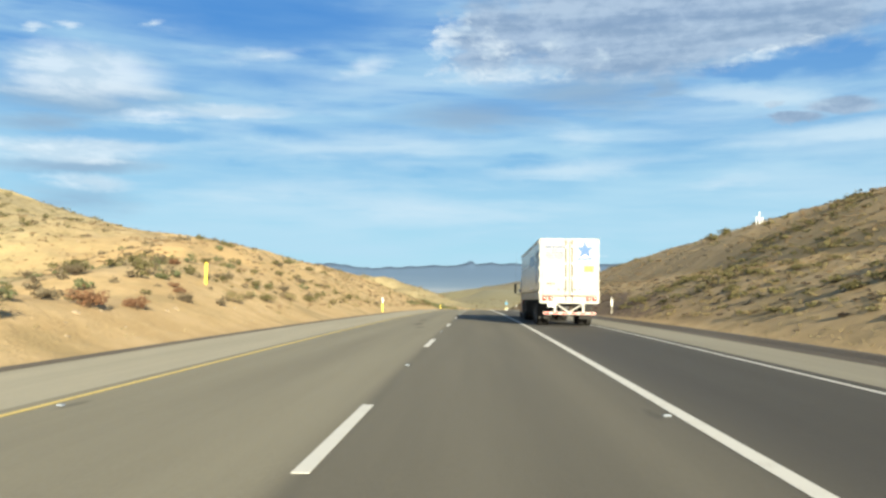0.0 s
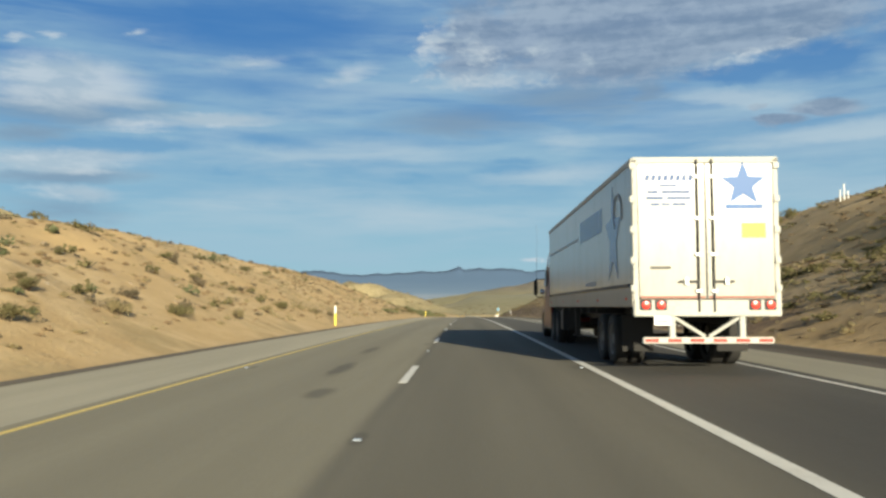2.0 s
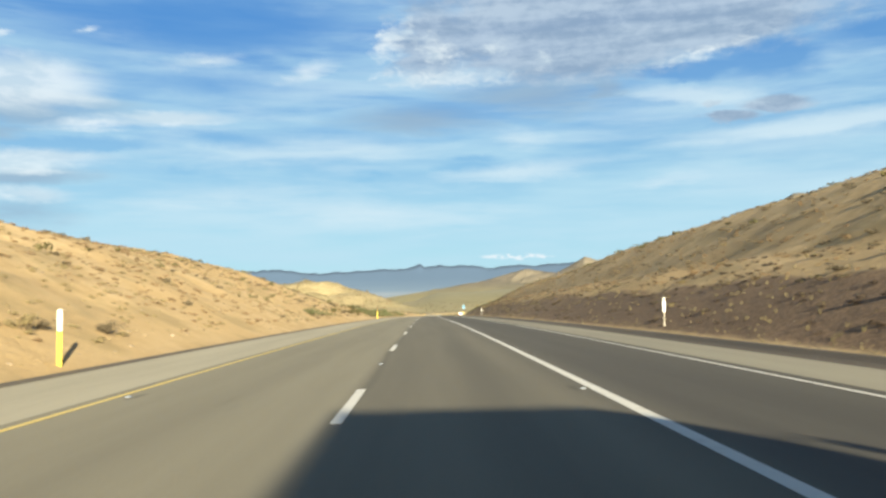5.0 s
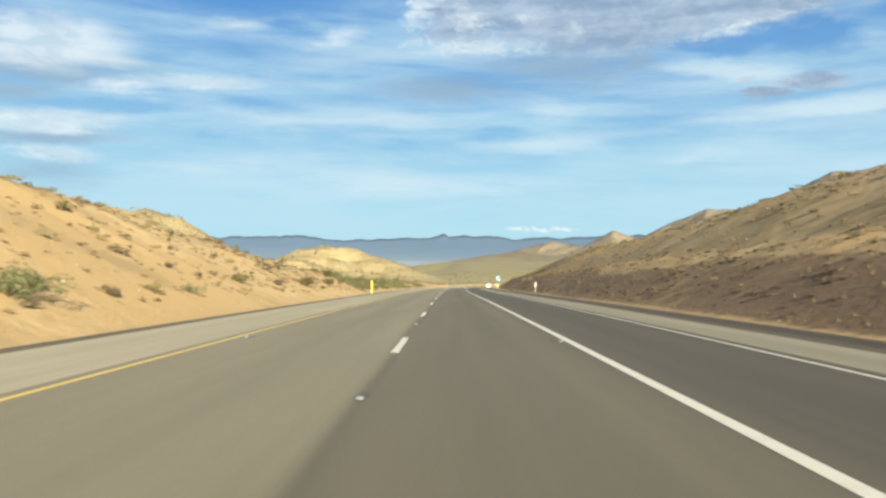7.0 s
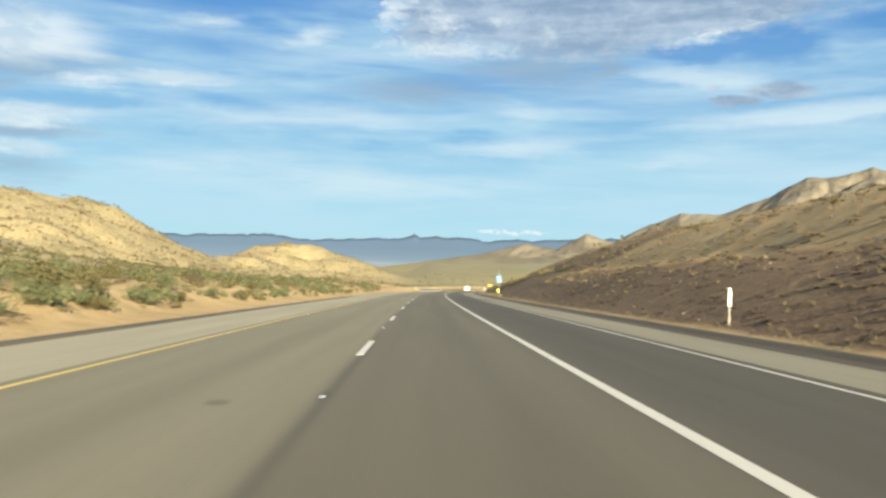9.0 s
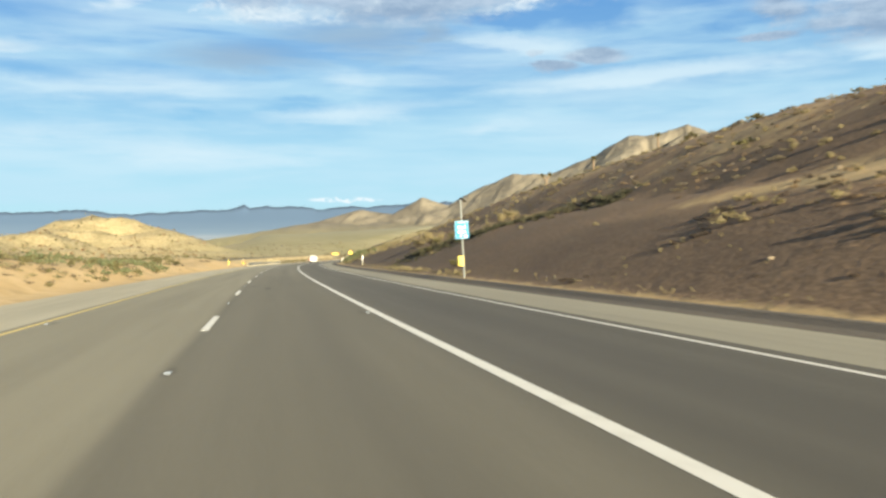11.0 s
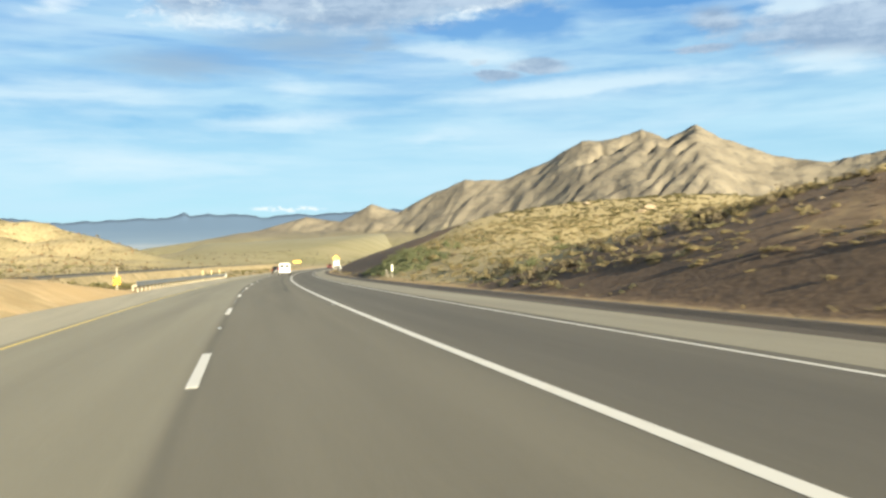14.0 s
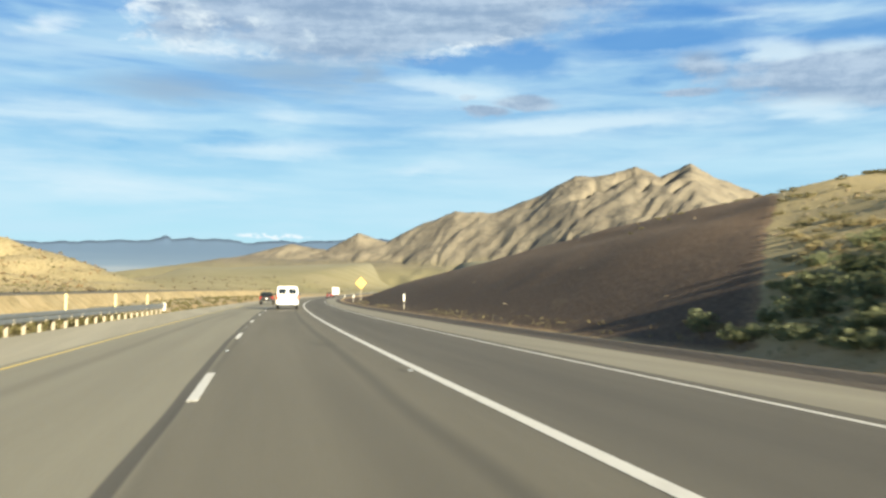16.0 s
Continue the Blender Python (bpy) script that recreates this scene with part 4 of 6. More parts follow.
    for k in range(7):
        part("cross_member", block(-1.2, 1.2, 4.8 + k * 1.3, 4.9 + k * 1.3, 1.02, 1.16), DARK, tr)
    # tractor
    cabw = 1.2

    def lean(x, y, z):
        k = 1 - 0.07 * max(0.0, z - 2.2) - 0.05 * max(0.0, y - 17.2)
        return x * k, y, z

    cab = [(15.62, 0.95), (15.62, 3.44), (16.0, 3.42), (16.45, 3.32), (17.0, 3.03), (17.42, 2.66), (18.02, 1.92), (18.1, 1.75), (18.1, 0.95)]
    part("cab", prism(cab, -cabw, cabw, 0.06, lean), RED, tr, "dark red sleeper cab with raised roof")
    arch = [(18.55 + 0.64 * math.cos(a), 0.55 + 0.64 * math.sin(a)) for a in np.linspace(0.0, math.pi, 9)]
    hood = [(17.9, 0.62), (17.9, 1.86), (18.5, 1.74), (19.05, 1.52), (19.42, 1.2), (19.5, 0.8), (19.46, 0.55)] + arch[:1] + arch[1:]

    def nose(x, y, z):
        k = 1.0 - 0.10 * max(0.0, y - 18.2) ** 1.3 - 0.30 * max(0.0, z - 1.25)
        return x * k, y, z

    part("hood", prism(hood, -1.14, 1.14, 0.04, nose), RED, tr, "sloping dark red hood")
    part("bumper", prism([(19.3, 0.35), (19.3, 0.75), (19.55, 0.72), (19.6, 0.4)], -1.12, 1.12, 0.03), RED, tr)
    part("grille", block(-0.5, 0.5, 19.36, 19.46, 0.8, 1.3, 0.03), CHROME, tr)
    for s in (-1, 1):
        part("side_skirt", block(s * 1.17 - 0.03, s * 1.17 + 0.03, 15.25, 17.95, 0.36, 1.02, 0.02), RED, tr, "dark red step fairing")
        part("trim_strip", block(s * 1.205 - 0.008, s * 1.205 + 0.008, 15.35, 17.85, 0.37, 0.43, 0.004), ALLOY, tr, "pale metal trim along the step fairing")
        part("fairing_line", block(s * 1.203 - 0.006, s * 1.203 + 0.006, 17.2, 17.8, 0.86, 0.885, 0.003), ALLOY, tr)
        part("locker_door", block(s * 1.203 - 0.006, s * 1.203 + 0.006, 15.85, 16.3, 1.08, 1.6, 0.004), RED, tr, "red locker door low on the sleeper")
        part("fuel_tank", moved(lathe([(-0.9, 0.2), (-0.88, 0.3), (0.88, 0.3), (0.9, 0.2)], 20), Matrix.Translation((s * 0.8, 16.4, 0.68)) @ Matrix.Rotation(radians(90), 4, "Z")), ALLOY, tr, "dull alloy fuel tank", 40)
        part("step", block(s * 1.16 - 0.06, s * 1.16 + 0.06, 17.2, 17.7, 0.42, 0.47, 0.01), ALLOY, tr)
        win = [(16.95, 1.95), (16.95, 2.55), (17.4, 2.5), (17.75, 2.1), (17.78, 1.95)]
        part("side_window", prism(win, s * 1.175, s * 1.205, 0.0), GLASS, tr, "dark side window")
        top_win = [(15.98, 2.66), (16.02, 3.14), (16.5, 3.02), (16.74, 2.66)]
        part("sleeper_window", prism(top_win, s * 1.10, s * 1.15, 0.0), GLASS, tr, "dark upper sleeper window")
        part("door_seam", prism([(16.78, 1.0), (16.78, 2.7), (16.8, 2.7), (16.8, 1.0)], s * 1.195, s * 1.207), DARK, tr)
        part("door_handle", block(s * 1.22 - 0.02, s * 1.22 + 0.02, 16.85, 17.02, 1.62, 1.66, 0.008), CHROME, tr, "chrome door handle")
        part("extender", block(s * 1.17 - 0.02, s * 1.17 + 0.02, 15.38, 15.66, 0.95, 3.28, 0.015), RED, tr, "dark red side extender behind the cab")
        mir = part("mirror", block(s * 1.53 - 0.075, s * 1.53 + 0.075, 17.72, 17.82, 1.62, 2.22, 0.03), BLACKINK, tr, "tall black door mirror")
        part("mirror_face", block(s * 1.53 - 0.06, s * 1.53 + 0.06, 17.712, 17.72, 1.83, 2.19), GLASS, mir)
        part("mirror_face", block(s * 1.53 - 0.06, s * 1.53 + 0.06, 17.712, 17.72, 1.65, 1.8), GLASS, mir)
        part("mirror_arm", rod((s * 1.16, 17.8, 2.24), (s * 1.53, 17.78, 2.25), 0.018, 8), BLACKINK, mir)
        part("mirror_arm", rod((s * 1.16, 17.86, 1.5), (s * 1.53, 17.78, 1.58), 0.018, 8), BLACKINK, mir)
        part("aerial", rod((s * 1.5, 17.77, 2.22), (s * 1.46, 17.72, 4.35), 0.005, 6, 0.003), BLACKINK, tr, "thin whip aerial")
        part("hood_mirror", moved(lathe([(-0.04, 0.03), (0.0, 0.1), (0.05, 0.11), (0.07, 0.07)], 16), Matrix.Translation((s * 1.16, 18.95, 1.78)) @ Matrix.Rotation(radians(90), 4, "Z")), CHROME, tr, "small round chrome hood mirror", 60)
        part("mirror_stalk", rod((s * 1.0, 18.9, 1.45), (s * 1.15, 18.95, 1.74), 0.012, 6), CHROME, tr)
        part("head_lamp", block(s * 0.82 - 0.16, s * 0.82 + 0.16, 19.28, 19.44, 0.86, 1.08, 0.04), SIGN_WHITE, tr, "clear headlamp")
        part("exhaust_pipe", rod((s * 0.95, 15.35, 0.9), (s * 0.95, 15.35, 3.3), 0.07, 12), DARK, tr, "dark exhaust stack", 40)
    # Added dark sheet over the red back wall: shade between cab and trailer.
    part("cab_back", block(-1.1, 1.1, 15.56, 15.62, 1.0, 3.3, 0.01), DARK, tr, "dark sheet on the sleeper's back, painting the shade of the gap")
    part("roof_fairing", prism([(15.5, 3.24), (15.5, 3.47), (15.75, 3.47), (15.95, 3.38), (15.95, 3.24)], -1.05, 1.05, 0.03), ROOFRED, tr, "red roof fairing")
    part("windscreen", prism([(17.42, 2.68), (17.46, 2.71), (18.06, 1.95), (18.02, 1.92)], -1.0, 1.0, 0.0, lean), GLASS, tr, "dark windscreen")
    part("sun_visor", block(-1.02, 1.02, 17.35, 17.72, 2.66, 2.72, 0.02), RED, tr)
    return tr


build_truck()


# ---- other vehicles ----
def build_van(m):
    v = thing("passenger_van", m, "white full-size passenger van in the middle lane", "van")
    body = [(0, 0.42), (0.0, 1.35), (0.12, 1.98), (0.35, 2.1), (3.7, 2.1), (4.35, 1.42), (5.2, 1.2), (5.35, 0.85), (5.3, 0.4)]
    part("body", prism(body, -1.0, 1.0, 0.09, lambda a, b, c: (a * (1 - 0.12 * max(0, c - 1.2)), b, c)), VAN_WHITE, v, "white panel body")
    for s in (-1, 1):
        part("rear_window", prism([(-0.02, 1.38), (0.075, 1.86), (0.12, 1.86), (0.02, 1.38)], s * 0.44 - 0.33, s * 0.44 + 0.33), GLASS, v, "dark rear window")
        part("tail_lamp", block(s * 0.9 - 0.07, s * 0.9 + 0.07, -0.04, 0.05, 0.85, 1.25, 0.02), REDLAMP, v, "red tail lamp")
        for k in range(3):
            part("side_window", block(s * 0.955 - 0.02, s * 0.955 + 0.02, 0.6 + k * 1.15, 1.55 + k * 1.15, 1.35, 1.82), GLASS, v, "dark side window")
        for yy in (0.95, 4.4):
            wheel(v, s * 0.86, yy, 0.36, 0.24, s)
        part("mirror", block(s * 1.12 - 0.1, s * 1.12 + 0.1, 4.05, 4.15, 1.25, 1.5, 0.02), BLACKINK, v)
    part("bumper", block(-0.95, 0.95, -0.12, 0.08, 0.42, 0.6, 0.03), STEEL, v, "grey rear bumper")
    part("plate", block(-0.16, 0.16, -0.03, 0.0, 0.68, 0.82), SIGN_WHITE, v, "pale plate")
    return v


def build_suv(m):
    v = thing("dark_car", m, "black sport utility car in the inner lane", "car")
    body = [(0, 0.4), (-0.02, 1.0), (0.2, 1.05), (4.3, 1.0), (4.65, 0.8), (4.65, 0.38)]
    part("body", prism(body, -0.93, 0.93, 0.08), CAR_BLACK, v, "black body")
    roof = [(0.12, 1.03), (0.4, 1.66), (2.5, 1.7), (3.3, 1.03)]
    part("cabin", prism(roof, -0.86, 0.86, 0.07, lambda a, b, c: (a * (1 - 0.2 * max(0, c - 1.05)), b, c)), CAR_BLACK, v)
    part("rear_window", prism([(0.14, 1.1), (0.36, 1.58), (0.33, 1.6), (0.1, 1.1)], -0.68, 0.68), GLASS, v, "dark rear window")
    for s in (-1, 1):
        part("tail_lamp", block(s * 0.78 - 0.13, s * 0.78 + 0.13, -0.06, 0.02, 0.82, 0.98, 0.02), REDLAMP, v, "red tail lamp")
        for yy in (0.85, 3.75):
            wheel(v, s * 0.82, yy, 0.35, 0.23, s)
        part("side_window", block(s * 0.83 - 0.02, s * 0.83 + 0.02, 0.7, 2.7, 1.12, 1.5), GLASS, v)
    part("bumper", block(-0.9, 0.9, -0.1, 0.1, 0.38, 0.62, 0.04), DARK, v)
    part("plate", block(-0.16, 0.16, -0.05, -0.02, 0.72, 0.86), SIGN_WHITE, v, "pale plate")
    return v


def heading(y):
    return math.degrees(float(np.interp(y, ALONG, TURNED)))


def beside(lat, y, z=None):
    x = float(road_x(y)) + lat
    return Vector((x, y, float(height(x, y)) if z is None else float(road_z(y)) + z))


def on_road(lat, y):
    """The pose of what stands on the road, along it."""
    return Matrix.Translation(beside(lat, y, 0.0)) @ Matrix.Rotation(radians(-heading(y)), 4, "Z") @ Matrix.Rotation(math.atan(grade(y)), 4, "X")


for build, lat, y in ((build_van, 1.75, 510.0), (build_suv, -1.55, 547.0)):
    build(on_road(lat, y))


def build_box_truck(lat, y):
    v = thing("box_truck", on_road(lat, y), "small white box truck far down the highway", "truck")
    part("cargo_box", block(-1.2, 1.2, 0, 5.5, 1.0, 3.6, 0.04), VAN_WHITE, v, "white cargo box")
    part("cab", prism([(5.6, 0.6), (5.6, 2.4), (6.4, 2.35), (7.0, 1.6), (7.4, 1.4), (7.4, 0.6)], -1.0, 1.0, 0.05), VAN_WHITE, v)
    part("chassis", block(-0.9, 0.9, -0.1, 7.2, 0.55, 1.0), DARK, v)
    for s in (-1, 1):
        part("tail_lamp", block(s * 0.9 - 0.1, s * 0.9 + 0.1, -0.16, -0.1, 0.75, 0.9), REDLAMP, v)
        for yy in (1.4, 6.3):
            wheel(v, s * 0.95, yy, 0.45, 0.3, s)


build_box_truck(5.4, 745.0)
red_car = build_suv(on_road(5.3, 705.0))
red_car.name = "red_car"
tagged(red_car, "small red car far down the outer lane", "car")
for o in red_car.children:
    if o.name.startswith(("body", "cabin")):
        o.data.materials[0] = RED
        tagged(o, "red body" if o.name.startswith("body") else "")


# ---- roadside furniture ----
def build_paddle(lat, y, group="outer marker posts"):
    """White paddle marker on a post beside the outer shoulder."""
    t = thing("marker_post", Matrix.Translation(beside(lat, y)), "white paddle marker on a thin post beside the shoulder", "post", group)
    part("post", block(-0.022, 0.022, -0.012, 0.012, -0.25, 1.0, 0.004), GRIME, t, "thin grey post")
    part("paddle", block(-0.058, 0.058, -0.024, -0.013, 0.62, 1.22, 0.008), POST_WHITE, t, "white paddle with a dark top bar")
    part("reflector", block(-0.048, 0.048, -0.03, -0.024, 1.10, 1.17, 0.004), BLACKINK, t, "dark bar")
    return t


def build_stake(lat, y, upper=POST_WHITE, lower=POST_YELLOW, tall=1.25):
    """Flexible stake marker beside the inner shoulder."""
    t = thing("marker_stake", Matrix.Translation(beside(lat, y)), "yellow flexible marker stake with a pale top", "post", "inner marker stakes")
    part("stake", block(-0.055, 0.055, -0.015, 0.015, -0.2, tall * 0.62, 0.008), lower, t, "yellow lower half")
    part("stake_top", block(-0.055, 0.055, -0.015, 0.015, tall * 0.62, tall, 0.008), upper, t, "pale upper half")
    part("reflector", block(-0.028, 0.028, -0.02, -0.015, tall * 0.8, tall * 0.95, 0.004), SIGN_WHITE if upper is POST_WHITE else upper, t)
    return t


first_paddle = build_paddle(11.2, 62.0)
for y in (91.0, 208.6, 355.5, 428.3, 500.0, 566.0, 640.0):
    copy_thing(first_paddle, Matrix.Translation(beside(11.2, y)))
build_stake(-7.1, 74.0)
build_stake(-10.6, 36.0, POST_YELLOW, tall=0.95)
for lat, y, tall in ((-7.2, 196.0, 1.25), (-7.8, 392.0, 0.9)):
    build_stake(lat, y, POST_YELLOW, tall=tall)


scrap = thing("litter", Matrix.Translation(beside(10.0, 345.2)) @ Matrix.Translation((0, 0, 0.12)), "crumpled bright yellow scrap lying on the asphalt kerb", "litter")
bm = bmesh.new()
bmesh.ops.create_icosphere(bm, subdivisions=2, radius=0.13)
crumple = random.Random(5)
for v in bm.verts:
    v.co *= crumple.uniform(0.7, 1.2)
    v.co.z *= 0.5
part("wrapper", bm, POST_YELLOW, scrap)

for lat, y in ((11.4, 433.3), (11.2, 430.7)):
    peg = thing("survey_stake", Matrix.Translation(beside(lat, y)), "thin pale wooden stake beside the outer kerb", "post", "thin stakes beside the kerb")
    part("stake", block(-0.018, 0.018, -0.012, 0.012, -0.2, 0.56, 0.004), WOOD, peg)
    part("stake_top", block(-0.018, 0.018, -0.012, 0.012, 0.56, 0.64, 0.004), POST_WHITE, peg, "white painted tip")


def build_call_box(lat, y):
    t = thing("call_box_sign", Matrix.Translation(beside(lat, y)) @ Matrix.Rotation(radians(-2), 4, "Y"), "blue call box sign and yellow phone box on grey pole", "sign")
    part("pole", rod((0, 0, -0.3), (0, 0, 4.05), 0.05, 14), POLE, t, "grey steel pole", 40)
    cap = part("solar_panel", moved(block(-0.02, 0.34, -0.2, 0.2, -0.015, 0.015, 0.006), Matrix.Translation((0.0, 0, 4.06)) @ Matrix.Rotation(radians(38), 4, "Y")), GLASS, t, "small dark tilted solar panel")
    part("panel_arm", block(-0.05, 0.1, -0.03, 0.03, 3.92, 4.04, 0.008), POLE, cap)
    s = part("sign_panel", block(-0.38, 0.34, -0.085, -0.065, 2.0, 2.9, 0.008), SIGN_WHITE, t, "white edged sign panel")
    part("sign_face", block(-0.374, 0.334, -0.09, -0.085, 2.006, 2.894), SIGN_BLUE, s, "bright blue face")
    for word, z, size in (("CALL", 2.53, 0.19), ("BOX", 2.28, 0.19)):
        curve = bpy.data.curves.new("word", "FONT")
        curve.body, curve.size, curve.align_x, curve.extrude, curve.offset = word, size, "CENTER", 0.002, 0.004
        tmp = bpy.data.objects.new("word", curve)
        scene.collection.objects.link(tmp)
        me = bpy.data.meshes.new_from_object(tmp.evaluated_get(bpy.context.evaluated_depsgraph_get()))
        bpy.data.objects.remove(tmp)
        me.transform(Matrix.Translation((-0.015, -0.093, z)) @ Matrix.Rotation(radians(90), 4, "X"))
        me.materials.clear()
        me.materials.append(SIGN_WHITE)
        w = new("lettering", me)
        w.parent = s
        tagged(w, "white letters " + word)
    part("symbol_bar", block(-0.24, 0.20, -0.094, -0.09, 2.81, 2.83), SIGN_WHITE, s, "thin pale bar")
    for x0, x1 in ((-0.13, -0.06), (0.08, 0.25)):
        part("symbol_bar", block(x0, x1, -0.094, -0.09, 2.09, 2.17), SIGN_WHITE, s, "small pale bar")
    for z in (2.2, 2.7):
        part("sign_clamp", block(-0.09, 0.09, -0.066, 0.06, z - 0.03, z + 0.03, 0.008), POLE, s)
    b = part("phone_box", block(-0.31, -0.03, -0.2, 0.1, 0.64, 1.12, 0.03), POST_YELLOW, t, "yellow phone box")
    part("box_lid", block(-0.32, -0.02, -0.21, 0.11, 1.06, 1.13, 0.02), POST_YELLOW, b)
    part("box_door", block(-0.28, -0.06, -0.212, -0.198, 0.69, 1.03, 0.008), POST_YELLOW, b, "yellow door")
    part("box_handle", block(-0.12, -0.09, -0.225, -0.21, 0.82, 0.92, 0.005), DARK, b)
    return t


build_call_box(10.75, 294.9)


def build_warning(lat, y, size, tall, label, shape="diamond"):
    t = thing("warning_sign", Matrix.Translation(beside(lat, y)), label, "sign")
    part("post", block(-0.05, 0.05, 0.02, 0.1, -0.3, tall, 0.01), WOOD, t, "timber post")
    if shape == "diamond":
        part("sign_panel", moved(block(-size / 2, size / 2, -0.015, 0.015, -size / 2, size / 2, 0.006), Matrix.Translation((0, 0, tall)) @ Matrix.Rotation(radians(45), 4, "Y")), SIGN_YELLOW, t, "yellow diamond panel")
        part("symbol", block(-0.06, 0.06, -0.02, -0.015, tall - 0.25, tall + 0.25), BLACKINK, t, "black symbol bar")
    else:
        part("sign_panel", block(-size, size, -0.015, 0.015, tall - size * 0.3, tall + size * 0.3, 0.006), SIGN_YELLOW, t, "wide yellow panel")
        part("post", block(-size * 0.8, -size * 0.75, 0.02, 0.1, -0.3, tall, 0.01), WOOD, t)
        part("post", block(size * 0.75, size * 0.8, 0.02, 0.1, -0.3, tall, 0.01), WOOD, t)
    return t


build_warning(11.8, 556.0, 1.2, 2.6, "yellow diamond warning sign beside the bend")
build_warning(-9.5, 720.0, 1.7, 3.0, "wide yellow warning sign beyond the bend", "wide")


def build_hazard(lat, y):
    t = thing("hazard_marker", Matrix.Translation(beside(lat, y)), "yellow and black striped hazard marker before the guardrail", "sign")
    part("post", block(-0.04, 0.04, 0.0, 0.06, -0.3, 1.35, 0.008), WOOD, t, "pale post")
    p = part("striped_panel", block(-0.23, 0.23, -0.02, 0.0, 0.3, 0.8, 0.006), SIGN_YELLOW, t, "yellow panel with slanting black stripes")
    for c in (0.28, 0.55, 0.82):
        bm = bmesh.new()
        bm.faces.new([bm.verts.new((x, -0.024, z)) for x, z in ((-0.22, 0.31), (0.22, 0.31), (0.22, 0.79), (-0.22, 0.79))])
        for edge, side in ((c - 0.065, -1), (c + 0.065, 1)):
            bmesh.ops.bisect_plane(bm, geom=bm.verts[:] + bm.edges[:] + bm.faces[:], plane_co=(0, 0, edge), plane_no=(side, 0, side), clear_outer=True)
        part("stripe", bm, BLACKINK, p)


build_hazard(-7.8, 417.5)


def build_guardrail(y0, y1, lat):
    g = thing("guardrail", Matrix.Identity(4), "galvanised steel guardrail on short pale posts", "guardrail")
    ys = np.arange(y0, y1, 1.9)
    wave = [(0.0, 0.26), (-0.08, 0.30), (-0.08, 0.38), (-0.03, 0.43), (-0.08, 0.48), (-0.08, 0.56), (0.0, 0.60)]
    bm = bmesh.new()
    rows = []
    for y in ys:
        p = beside(lat, y)
        rows.append([bm.verts.new((p.x - w, y, float(road_z(y)) + 0.05 + z)) for w, z in wave] + [bm.verts.new((p.x - w - 0.012, y, float(road_z(y)) + 0.05 + z)) for w, z in wave])
    n = len(wave)
    for a, b in zip(rows, rows[1:]):
        for k in range(n - 1):
            bm.faces.new((a[k], a[k + 1], b[k + 1], b[k]))
            bm.faces.new((a[n + k], b[n + k], b[n + k + 1], a[n + k + 1]))
    part("rail", bm, RAIL, g, "corrugated grey steel beam")
    shape = None
    for y in ys:
        p = beside(lat - 0.16, y)
        if shape is None:
            first = part("post", block(-0.06, 0.06, -0.06, 0.06, -0.9, 0.42, 0.012), WOOD, g, "short pale timber post")
            shape = first.data
            first.location = (p.x, p.y, float(road_z(y)) + 0.02)
            spacer = part("spacer", block(-0.08, 0.1, -0.07, 0.07, 0.28, 0.44, 0.01), WOOD, g)
            spacer.location = (p.x + 0.14, p.y, float(road_z(y)) + 0.02)
        else:
            for nm, me, dx, dz in (("post", shape, 0, 0.06), ("spacer", spacer.data, 0.14, 0.05)):
                o = new(nm, me)
                o.parent, o.location = g, (p.x + dx, p.y, float(road_z(y)) + 0.02)
    end = beside(lat - 0.05, y1)
    part("end_plate", block(end.x - 0.15, end.x + 0.12, end.y - 0.06, end.y + 0.1, float(road_z(y1)) + 0.1, float(road_z(y1)) + 0.72, 0.03), SILL, g, "pale end plate")
    for k in (4, 5, 6):
        q = beside(lat - 1.0, y0 + 3 + (y1 - y0 - 2) / 7 * (k + 0.6))
        build_stake(lat - 0.7, q.y, POST_CREAM, POST_CREAM, float(road_z(q.y)) + 1.3 - beside(lat - 0.7, q.y).z)


build_guardrail(420.0, 499.0, -7.1)

pipes = thing("pipe_stand", Matrix.Translation(beside(30.0, 86.0)), "cluster of white standpipes on top of the bank", "pipe")
for x, hgt in ((-0.35, 1.1), (0.1, 1.8), (0.5, 1.0)):
    part("standpipe", rod((x * 0.7, 0, -0.2), (x * 0.7, 0, hgt * 0.7), 0.05, 12), POST_WHITE, pipes, "", 40)

# ---- lane dashes and raised markers ----
dash_me = mesh_of("lane_dash", block(-0.065, 0.065, 0, 3.66, -0.02, 0.004), WHITE)
stud_me = mesh_of("road_stud", block(-0.042, 0.042, -0.042, 0.042, -0.02, 0.016, 0.01), PALEINK)
for k in range(-6, 70):
    for nm, me, dy, dx in (("lane_dash", dash_me, 0, 0), ("road_stud", stud_me, 9.1, 0.0)):
        y = 5.83 + 14.63 * k + dy
        o = new(nm, me)
        o.location = (float(road_x(y)) + dx, y, float(road_z(y)))
        o.rotation_euler = (math.atan(grade(y + 1.8)), 0, -radians(heading(y + 1.8)))
        o.parent = road
    if k % 2 == 0:
        for lat in (-3.3, 3.24):
            y = 9.0 + 14.63 * k
            o = new("road_stud", stud_me)
            o.location, o.parent = (float(road_x(y)) + lat, y, float(road_z(y))), road


# ---- plants and stones ----
def leafy(a, b):
    def paint(g, p):
        r = g.n("ShaderNodeNewGeometry").outputs["Random Per Island"]
        o = g.n("ShaderNodeObjectInfo").outputs["Random"]
        c = g.mix(r, a, b)
        return g.mix(g.math("MULTIPLY", o, 0.5), c, tuple(0.75 * v for v in a))
    return paint


OLIVE = material("olive shrub leaves", leafy((0.105, 0.098, 0.040), (0.23, 0.205, 0.092)), 0.85, thin=0.35)
